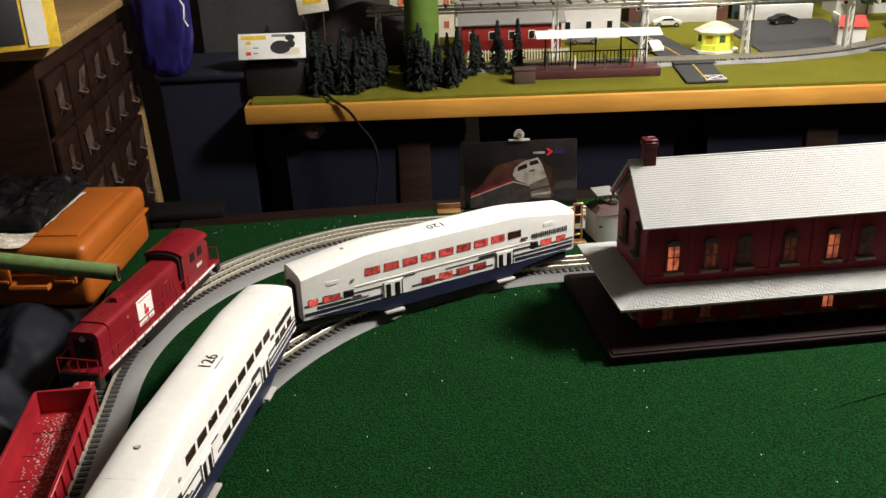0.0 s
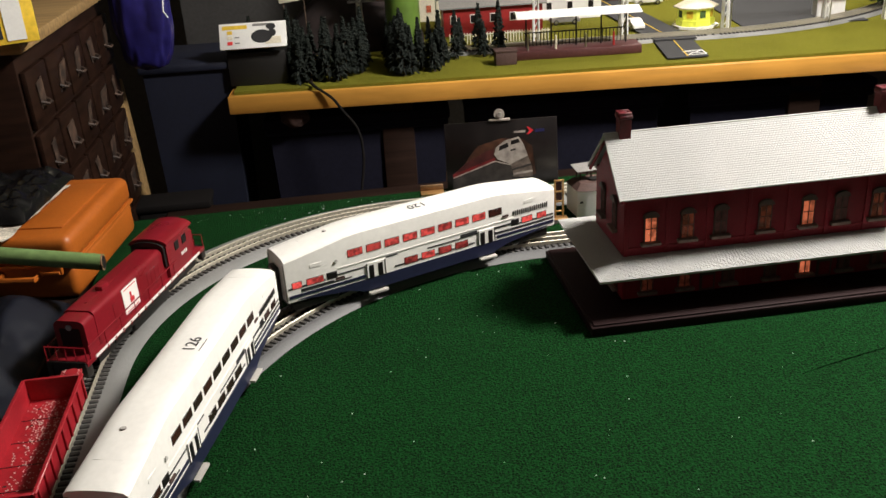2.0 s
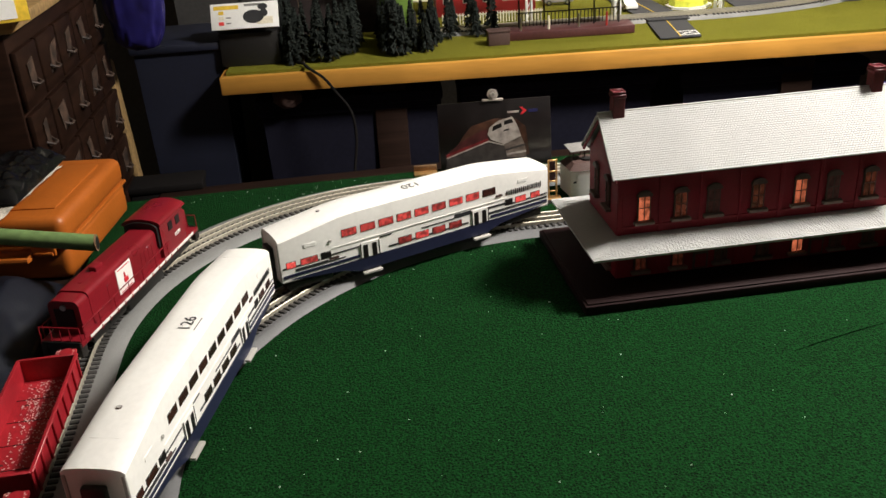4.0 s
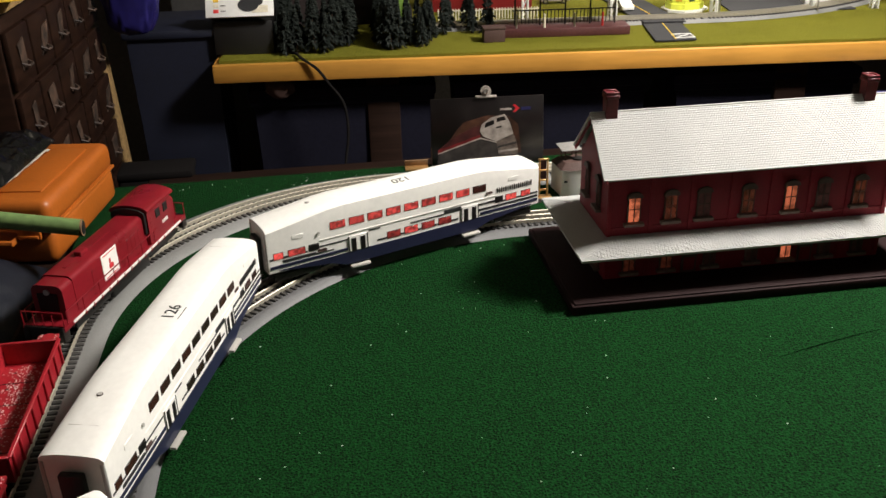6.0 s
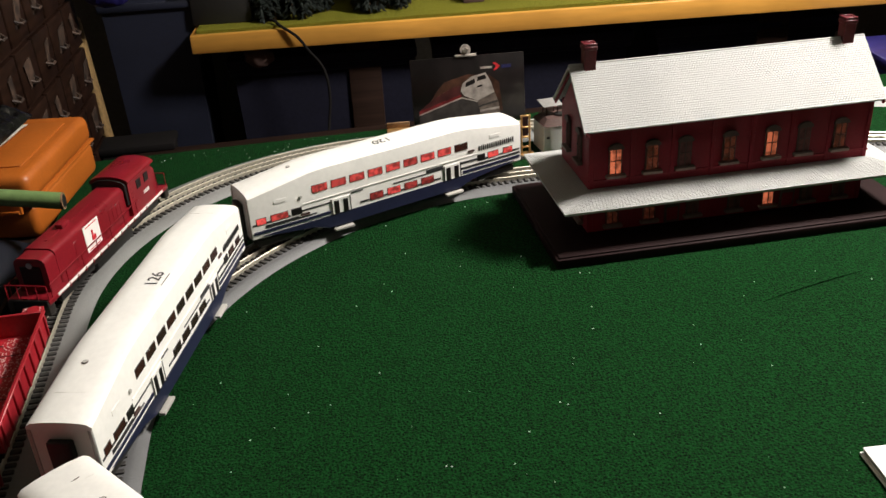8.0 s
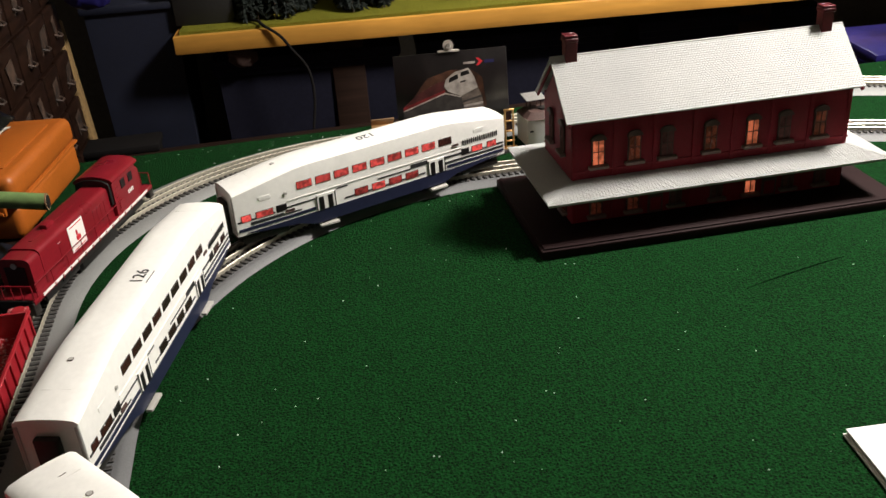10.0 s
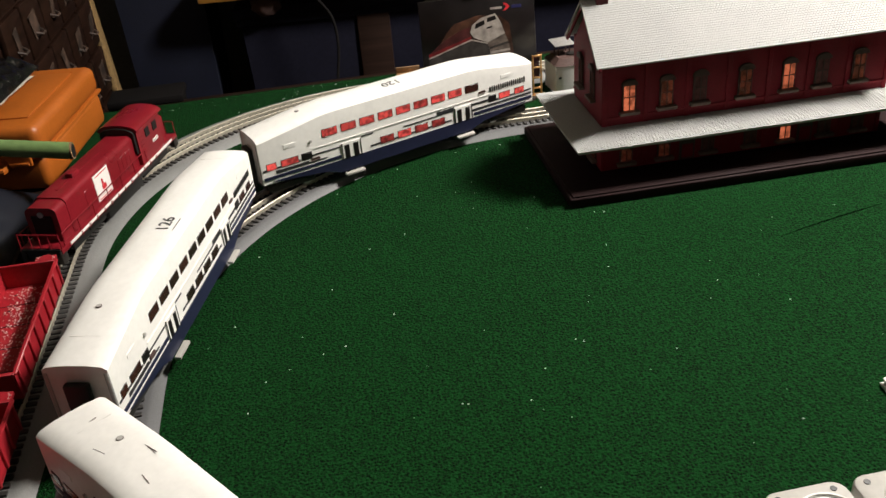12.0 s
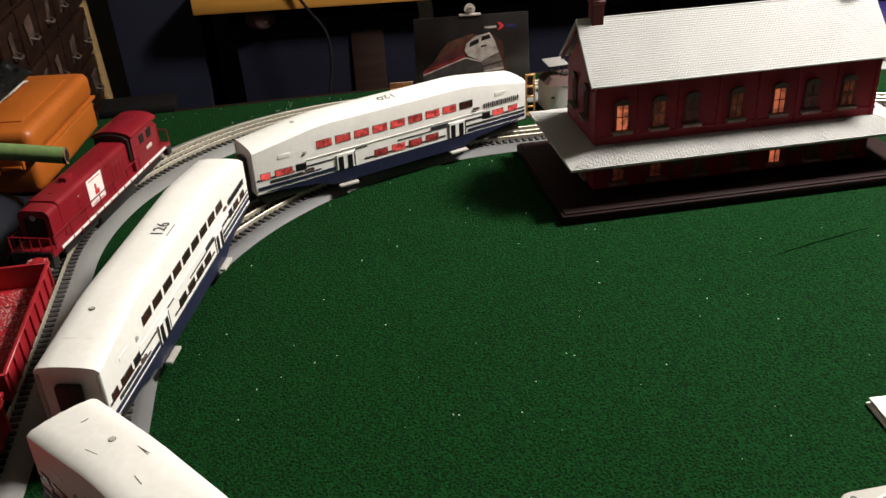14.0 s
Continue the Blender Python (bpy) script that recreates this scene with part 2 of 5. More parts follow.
def rod(a, b_, r, bm=None, seg=8, r2=None):
    a, b_ = Vector(a), Vector(b_)
    b = bmesh.new()
    bmesh.ops.create_cone(b, cap_ends=True, segments=seg, radius1=r, radius2=r if r2 is None else r2, depth=(b_ - a).length)
    turn = (b_ - a).to_track_quat("Z", "Y").to_matrix().to_4x4()
    bmesh.ops.transform(b, matrix=Matrix.Translation((a + b_) / 2) @ turn, verts=b.verts)
    return joined(bm, b)


def loft(sections, bm=None, cap=True):
    """A skin through closed rings of equal count."""
    b = bmesh.new()
    rings = [[b.verts.new(p) for p in s] for s in sections]
    n = len(rings[0])
    for r0, r1 in zip(rings, rings[1:]):
        for i in range(n):
            b.faces.new((r0[i], r0[(i + 1) % n], r1[(i + 1) % n], r1[i]))
    if cap:
        b.faces.new(rings[0])
        b.faces.new(rings[-1][::-1])
    return joined(bm, b)


def tube(points, r, bm=None, seg=8):
    """A round cord along points."""
    pts = [Vector(p) for p in points]
    rings = []
    for i, p in enumerate(pts):
        d = (pts[min(i + 1, len(pts) - 1)] - pts[max(i - 1, 0)]).normalized()
        q = d.to_track_quat("Z", "Y")
        rings.append([p + q @ Vector((r * math.cos(2 * math.pi * k / seg), r * math.sin(2 * math.pi * k / seg), 0)) for k in range(seg)])
    return loft(rings, bm)


def prism(outline, y0, y1, bm=None):
    """An x-z outline drawn out along y."""
    return loft([[(x, y0, z) for x, z in outline], [(x, y1, z) for x, z in outline]], bm)


def words(text, size, m, material, parent, name, label=""):
    c = bpy.data.curves.new(name, "FONT")
    c.body, c.size, c.extrude, c.align_x, c.align_y = text, size, 0.00015, "CENTER", "CENTER"
    tmp = bpy.data.objects.new("tmp_text", c)
    scene.collection.objects.link(tmp)
    dg = bpy.context.evaluated_depsgraph_get()
    me = bpy.data.meshes.new_from_object(tmp.evaluated_get(dg))
    bpy.data.objects.remove(tmp)
    bpy.data.curves.remove(c)
    me.materials.clear()
    me.materials.append(M[material])
    return part(name, me, material, parent, label, at=m)


# ---- room ----
def room():
    x0, x1, y0, y1, z0, z1 = -2.2, 3.0, -2.6, 2.75, -0.78, 1.75
    t = 0.12
    for nm, sx, sy, cx, cy in (("wall_north", x1 - x0 + 2 * t, t, (x0 + x1) / 2, y1 + t / 2), ("wall_south", x1 - x0 + 2 * t, t, (x0 + x1) / 2, y0 - t / 2),
                               ("wall_west", t, y1 - y0, x0 - t / 2, (y0 + y1) / 2), ("wall_east", t, y1 - y0, x1 + t / 2, (y0 + y1) / 2)):
        tagged(part(nm, box(sx, sy, z1 - z0, (cx, cy, (z0 + z1) / 2)), "wall"), "dim brown-grey painted room wall", "wall", kind="structure")
    tagged(part("floor", box(x1 - x0 + 2 * t, y1 - y0 + 2 * t, 0.1, ((x0 + x1) / 2, (y0 + y1) / 2, z0 - 0.05)), "floor"), "dark brown floor lying in deep shade", "floor", kind="structure")
    tagged(part("ceiling", box(x1 - x0 + 2 * t, y1 - y0 + 2 * t, 0.1, ((x0 + x1) / 2, (y0 + y1) / 2, z1 + 0.05)), "ceiling"), "plain pale ceiling above the layouts", "ceiling", kind="structure")


room()


# ---- train table ----
def train_table():
    x0, x1, y0, y1 = -0.985, 1.45, -1.12, 0.482
    tab = thing("train_table", pose((x0 + x1) / 2, (y0 + y1) / 2, -0.78), "low plywood train table on square wooden legs", "table")
    w, d = x1 - x0, y1 - y0
    part("tabletop", box(w, d, 0.018, (0, 0, 0.78 - 0.015)), "ply", tab)
    for sx in (-1, 1):
        for sy in (-1, 1):
            part("leg", box(0.06, 0.06, 0.745, (sx * (w / 2 - 0.06), sy * (d / 2 - 0.06), 0.3725), 0.004), "darkwood", tab)
    for sy in (-1, 1):
        part("apron", box(w - 0.18, 0.02, 0.09, (0, sy * (d / 2 - 0.06), 0.71)), "darkwood", tab)
    # turf sheet with tufted, uneven surface
    b = bmesh.new()
    bmesh.ops.create_grid(b, x_segments=120, y_segments=80, size=0.5)
    bmesh.ops.scale(b, vec=(w, d, 1), verts=b.verts)
    for v in b.verts:
        v.co.z = 0.0006 * noise.noise(Vector((v.co.x * 6, v.co.y * 6, 0)))
    edge = [e for e in b.edges if e.is_boundary]
    r = bmesh.ops.extrude_edge_only(b, edges=edge)
    for v in r["geom"]:
        if isinstance(v, bmesh.types.BMVert):
            v.co.z = -0.006
    c = part("turf_carpet", b, "carpet", None, at=pose((x0 + x1) / 2, (y0 + y1) / 2, 0))
    tagged(c, "dark green artificial turf covering the train table", "carpet", kind="structure")


train_table()


# ---- track ----
def oval(cl, cr, rl, rr, ybot, rb, step):
    """The centre line of a loop: top straight between two corner arcs, and a closed bottom. Points with headings."""
    pts = []

    def arc(c, r, a0, a1):
        n = max(2, int(abs(a1 - a0) * r / step))
        for i in range(n):
            a = a0 + (a1 - a0) * i / n
            pts.append((c[0] + r * math.cos(a), c[1] + r * math.sin(a)))

    def line(p, q):
        n = max(1, int(math.dist(p, q) / step))
        for i in range(n):
            pts.append((p[0] + (q[0] - p[0]) * i / n, p[1] + (q[1] - p[1]) * i / n))

    xl, xr = cl[0] - rl, cr[0] + rr
    arc(cl, rl, math.pi, math.pi / 2)
    line((cl[0], cl[1] + rl), (cr[0], cr[1] + rr))
    arc(cr, rr, math.pi / 2, 0)
    line((xr, cr[1]), (xr, ybot + rb))
    arc((xr - rb, ybot + rb), rb, 0, -math.pi / 2)
    line((xr - rb, ybot), (xl + rb, ybot))
    arc((xl + rb, ybot + rb), rb, -math.pi / 2, -math.pi)
    line((xl, ybot + rb), (xl, cl[1]))
    return pts


def sweep(pts, outline, closed=True):
    b = bmesh.new()
    n = len(pts)
    rings = []
    for i in range(n):
        p, q = Vector(pts[i - 1]), Vector(pts[(i + 1) % n])
        d = (q - p).normalized()
        s = Vector((d.y, -d.x))
        rings.append([b.verts.new((pts[i][0] + s.x * o, pts[i][1] + s.y * o, z)) for o, z in outline])
    k = len(outline)
    for i in range(n):
        r0, r1 = rings[i], rings[(i + 1) % n]
        for j in range(k):
            b.faces.new((r0[j], r0[(j + 1) % k], r1[(j + 1) % k], r1[j]))
    return b


TIE = None


def track(name, pts, fine, label, near, half, bed, bed_label):
    """A loop of plastic-bed track: roadbed, ties and three rails."""
    global TIE
    tr = thing(name, None, label, "model track", "track loops")
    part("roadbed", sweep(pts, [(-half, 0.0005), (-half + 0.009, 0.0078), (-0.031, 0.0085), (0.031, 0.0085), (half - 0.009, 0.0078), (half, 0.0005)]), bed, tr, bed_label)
    for o in (-0.0165, 0.0, 0.0165):
        part("rail", sweep(pts, [(o - 0.0012, 0.0095), (o - 0.0012, 0.0155), (o, 0.0163), (o + 0.0012, 0.0155), (o + 0.0012, 0.0095)]), "rail", tr)
    if TIE is None:
        TIE = mesh_of("tie", box(0.0055, 0.057, 0.003, (0, 0, 0.0096), 0.0007, seg=1), "tie")
    rest = bmesh.new()
    n, count = len(fine), 0
    for i in range(n):
        p, q = Vector(fine[i - 1]), Vector(fine[(i + 1) % n])
        a = math.degrees(math.atan2(q.y - p.y, q.x - p.x))
        x, y = fine[i]
        if y > near and x < 0.7 and count < 290:
            part("tie", TIE, "tie", tr, at=pose(x, y, 0, 0, 0, a))
            count += 1
        elif y > near - 0.3:
            box(0.0055, 0.057, 0.003, (x, y, 0.0096), 0, rest, Matrix.Rotation(radians(a), 4, "Z"))
    tagged(part("tie_row", rest, "tie", tr), "black ties along the rest of the loop", kind="stuff")


INNER = ((-0.27, -0.375), (0.20, -0.375), 0.55, 0.55, -0.965, 0.52)
OUTER = ((-0.455, -0.088), (0.32, -0.153), 0.475, 0.54, -1.06, 0.45)
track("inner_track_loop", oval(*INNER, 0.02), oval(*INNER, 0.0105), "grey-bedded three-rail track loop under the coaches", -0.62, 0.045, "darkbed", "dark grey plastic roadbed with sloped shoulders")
track("outer_track_loop", oval(*OUTER, 0.02), oval(*OUTER, 0.0105), "grey-bedded three-rail track loop under the red engine", -0.45, 0.051, "bed", "pale grey plastic roadbed with sloped shoulders")


# ---- coaches ----
LC, WC = 0.457, 0.0317


def coach_stations():
    """x, bottom z, roof edge z, crown z, half width at the roof edge."""
    s = []
    for x, zb, ze, zc, we in ((-0.2285, 0.0382, 0.1000, 0.1053, 0.0313), (-0.2265, 0.0380, 0.1002, 0.1056, 0.0315), (-0.160, 0.0370, 0.1100, 0.1150, 0.0298),
                              (-0.135, 0.0300, 0.1138, 0.1185, 0.0292), (-0.112, 0.0220, 0.1155, 0.1200, 0.0290)):
        s.append((x, zb, ze, zc, we))
    return s + [(-x, zb, ze, zc, we) for x, zb, ze, zc, we in reversed(s)]


def crown(x):
    """Height of the roof's middle line."""
    a = abs(x)
    return 0.1056 + (0.2265 - a) * 0.1414 if a > 0.16 else 0.1150 + (0.16 - a) * 0.14 if a > 0.135 else 0.1185 + (0.135 - a) * 0.065 if a > 0.112 else 0.1200


def coach(m, number, lit, label):
    co = thing("passenger_coach", m, label, "model train coach", "white coaches")
    st = coach_stations()
    rings = []
    for x, zb, ze, zc, we in st:
        prof = [(-0.0300, zb), (-WC, zb + 0.002), (-WC, 0.098 if ze > 0.1 else 0.090), (-we, ze), (-we * 0.86, ze + (zc - ze) * 0.62), (-we * 0.45, zc - 0.0004), (0, zc)]
        ring = prof + [(-y, z) for y, z in reversed(prof[:-1])]
        rings.append([(x, y, z) for y, z in ring])
    body = loft(rings)
    part("body", body, "white", co, "glossy white bi-level coach shell")
    pane = "redwin" if lit else "dimwin"
    for s in (-1, 1):
        y = s * (WC + 0.0003)

        def stripe(nm, x0, x1, z0, z1, mt, off=0.0, th=0.0012):
            return part(nm, box(x1 - x0, th, z1 - z0, ((x0 + x1) / 2, y + s * off, (z0 + z1) / 2), 0.0003, seg=1), mt, co)

        out = [(-0.210, 0.0405), (-0.136, 0.0315), (-0.111, 0.0230), (0.111, 0.0230), (0.136, 0.0315), (0.210, 0.0405), (0.215, 0.0420), (-0.215, 0.0420)]
        part("skirt", prism(out, y - 0.0006, y + 0.0006), "blue", co, "navy blue lower skirt")
        for x0, x1 in ((-0.2265, -0.108), (0.118, 0.2265)):
            stripe("blue_band", x0, x1, 0.0450, 0.0495, "blue")
        # stepped dark stripes between windows and doors
        for x0, x1, z0, z1 in ((-0.2265, -0.170, 0.0585, 0.0612), (-0.208, -0.158, 0.0515, 0.0560), (-0.158, -0.130, 0.0515, 0.0535), (-0.152, -0.108, 0.0608, 0.0630), (-0.074, -0.055, 0.0665, 0.0685),
                               (-0.061, 0.078, 0.0475, 0.0500), (-0.005, 0.053, 0.0612, 0.0632), (0.053, 0.083, 0.0618, 0.0682), (0.115, 0.2265, 0.0520, 0.0555), (0.115, 0.148, 0.0612, 0.0645), (0.148, 0.2265, 0.0585, 0.0610)):
            stripe("dark_stripe", x0, x1, z0, z1, "blank", -0.0003)
        for i in range(9):
            x = -0.1215 + i * 0.0298
            stripe("window", x - 0.0114, x + 0.0114, 0.0840, 0.0944, pane if not (lit and i == 8) else "dimwin", -0.0001)
            stripe("window_frame", x - 0.0121, x + 0.0121, 0.0833, 0.0951, "black", -0.0006)
        for i in range(4):
            x = -0.0332 + i * 0.0292
            stripe("window", x - 0.0108, x + 0.0108, 0.0470, 0.0572, pane, -0.0001)
            stripe("window_frame", x - 0.0115, x + 0.0115, 0.0463, 0.0579, "black", -0.0006)
        for x0, w in ((-0.2133, 0.0068), (-0.1859, 0.0125), (-0.1600, 0.0073), (0.1530, 0.0066), (0.1755, 0.0098), (0.2035, 0.0085)):
            stripe("window", x0 - w, x0 + w, 0.0590, 0.0680, pane if x0 < -0.17 or x0 > 0.17 else "darkwin", -0.0001)
            stripe("window_frame", x0 - w - 0.0008, x0 + w + 0.0008, 0.0582, 0.0688, "black", -0.0006)
        for x0, z0 in ((-0.183, 0.0865), (0.179, 0.0930)):
            stripe("access_plate", x0 - 0.009, x0 + 0.009, z0 - 0.003, z0 + 0.003, "white", -0.0003)
        for xd in (-0.0915, 0.099):
            door = stripe("door", xd - 0.0155, xd + 0.0155, 0.0425, 0.0660, "white", 0.0003)
            for k in (-1, 1):
                part("door_pane", box(0.0075, 0.0008, 0.020, (xd + k * 0.0072, y + s * 0.0011, 0.0525), 0.0003, seg=1), "darkwin", co)
                part("door_seam", box(0.0014, 0.0006, 0.025, (xd + k * 0.0148, y + s * 0.0010, 0.0535)), "black", co)
            part("step", box(0.030, 0.007, 0.0035, (xd, y + s * 0.003, 0.0190), 0.0006), "padgrey", co, "pale door step")
        # maker's wordmark as thin bars, and a small crest
        for k in range(17):
            hgt = 0.0088 if k % 3 else 0.0074
            part("wordmark_bar", box(0.0014 if k % 2 else 0.0021, 0.0006, hgt, (0.1495 + k * 0.0040, y + s * 0.0003, 0.0790), 0.0002, seg=1), "blank", co)
        part("crest", box(0.012, 0.0006, 0.0035, (0.1345, y + s * 0.0003, 0.0785), 0.001, seg=1), "trim", co)
        part("crest", box(0.014, 0.0006, 0.004, (-0.148, y + s * 0.0003, 0.0560), 0.001, seg=1), "trim", co)
        part("lamp", rod((-0.152, y - s * 0.001, 0.0835), (-0.152, y + s * 0.0015, 0.0835), 0.0022), "padgrey", co)
        part("rub_strip", box(0.30, 0.0010, 0.0012, (0, y, 0.0715)), "white", co)
    for e in (-1, 1):
        x = e * (LC / 2 + 0.0004)
        part("end_door", box(0.0012, 0.017, 0.043, (x, 0, 0.063), 0.0004, seg=1), "darkwin", co)
        part("diaphragm", box(0.008, 0.024, 0.052, (x + e * 0.004, 0, 0.062), 0.002), "black", co)
        for sy in (-1, 1):
            part("corner_post", box(0.0014, 0.004, 0.056, (x, sy * 0.029, 0.069), 0.0005, seg=1), "padgrey", co)
        part("coupler", box(0.030, 0.007, 0.006, (x + e * 0.014, 0, 0.026), 0.0015), "darkmetal", co)
        tx = e * 0.185
        truck = part("truck", box(0.075, 0.040, 0.012, (tx, 0, 0.029), 0.003), "darkmetal", co)
        for sy in (-1, 1):
            part("side_frame", box(0.070, 0.004, 0.010, (tx, sy * 0.0225, 0.0265), 0.0015), "darkmetal", truck)
            for kx in (-1, 1):
                part("wheel", rod((tx + kx * 0.024, sy * 0.0145, 0.0258), (tx + kx * 0.024, sy * 0.0185, 0.0258), 0.0095, seg=16), "steel", truck)
    # roof details
    for x in (-0.205, 0.205):
        part("roof_seam", box(0.0005, 0.030, 0.0004, (x * 0.93, 0.004, 0.1104)), "white", co)
    part("roof_vent", rod((-0.150, 0.006, 0.112), (-0.150, 0.006, 0.1172), 0.0026), "padgrey", co)
    part("vent_rim", rod((-0.150, 0.006, 0.112), (-0.150, 0.006, 0.1168), 0.0032), "trim", co)
    if number:
        rz = 180
        words(number, 0.0205, pose(-0.002 if number == "120" else 0.004, 0.000 if number == "120" else -0.006, 0.1203, 0, 0, rz if number == "120" else 0), "blank", co, "roof_number", "black painted roof number")
        if number == "126":
            part("underline", box(0.026, 0.0009, 0.0004, (0.004, -0.0178, 0.1193)), "blank", co)
    if not number:
        for x, y, ln, rz in ((-0.150, -0.012, 0.016, 8), (-0.125, 0.014, 0.034, 2), (-0.090, -0.006, 0.012, -6), (0.03, 0.010, 0.02, 4), (-0.197, 0.004, 0.010, 85)):
            part("scratch", box(ln, 0.0007, 0.0004, (0, 0, 0), rot=None), "trim", co, at=pose(x, y, crown(x) - 3.6 * y * y, 0, -8 if x < -0.115 else 0, rz))
    return co


coach(pose(-0.4663, 0.1102, 0, 0, 0, 22.24), "120", True, "white bi-level coach with red-lit windows and navy skirt")
coach(pose(-0.7665, -0.2385, 0, 0, 0, 75.0), "126", False, "white bi-level coach with dark windows and black roof number")
coach(pose(-0.679, -0.708, 0, 0, 0, -53.0), "", False, "white bi-level coach with scuffed plain roof")


# ---- station ----
def shingles(x0, x1, y0, z0, y1, z1, rows, cols, taper0=0.0, taper1=0.0):
    """Overlapping shingle courses from the eave (y0, z0) up to the ridge (y1, z1); tapers narrow the upper end."""
    vs, fs = [], []
    ay = Vector((y1 - y0, z1 - z0))
    ln = ay.length
    nrm = Vector((-ay.y, ay.x)) / ln
    if nrm.y < 0:
        nrm = -nrm
    rng = random.Random(3)
    for r in range(rows):
        f0, f1 = r / rows, min(1.0, (r + 1.25) / rows)
        w0, w1 = x0 + taper0 * f0, x1 - taper1 * f0
        n = max(1, int(cols * (w1 - w0) / (x1 - x0)))
        off = 0.5 if r % 2 else 0.0
        for c in range(-1, n + 1):
            a = w0 + (w1 - w0) * (c + off + 0.075) / n
            b = w0 + (w1 - w0) * (c + off + 0.925) / n
            a, b = max(a, w0), min(b, w1)
            if b - a < 0.0006:
                continue
            lift = 0.00095 + rng.uniform(0, 0.0002)
            base = len(vs)
            for x in (a, b):
                for f, h in ((f0, 0.0), (f0, lift), (f1, 0.0001)):
                    p = Vector((y0, z0)) + ay * f + nrm * h
                    vs.append((x, p.x, p.y))
            fs += [(base, base + 3, base + 4, base + 1), (base + 1, base + 4, base + 5, base + 2), (base, base + 1, base + 2), (base + 3, base + 5, base + 4)]
    me = bpy.data.meshes.new("shingles")
    me.from_pydata(vs, [], fs)
    me.materials.append(M["roof"])
    return me


def sash_window(parent, m, w, h, pane):
    """A two-light sash window with frame, sill and lintel, in the x-z plane facing -y."""
    fr = part("window", box(w + 0.004, 0.003, h + 0.004, (0, 0, 0), 0.0005, seg=1), "trim", parent, at=m)
    part("pane", box(w, 0.001, h, (0, -0.0016, 0)), pane, fr)
    part("mullion", box(0.0011, 0.0012, h, (0, -0.0025, 0)), "trim", fr)
    part("rail", box(w, 0.0012, 0.0011, (0, -0.0024, 0.0005)), "trim", fr)
    part("sill", box(w + 0.013, 0.0080, 0.0048, (0, -0.0035, -h / 2 - 0.0035), 0.0008, seg=1), "sill", fr, "worn grey-brown sill")
    arch = [((w / 2 + 0.004) * math.cos(a * math.pi / 8), h / 2 - 0.001 + 0.0085 * math.sin(a * math.pi / 8)) for a in range(9)]
    part("lintel", prism(arch, -0.0036, 0.0), "trim", fr, "arched dark lintel")
    return fr


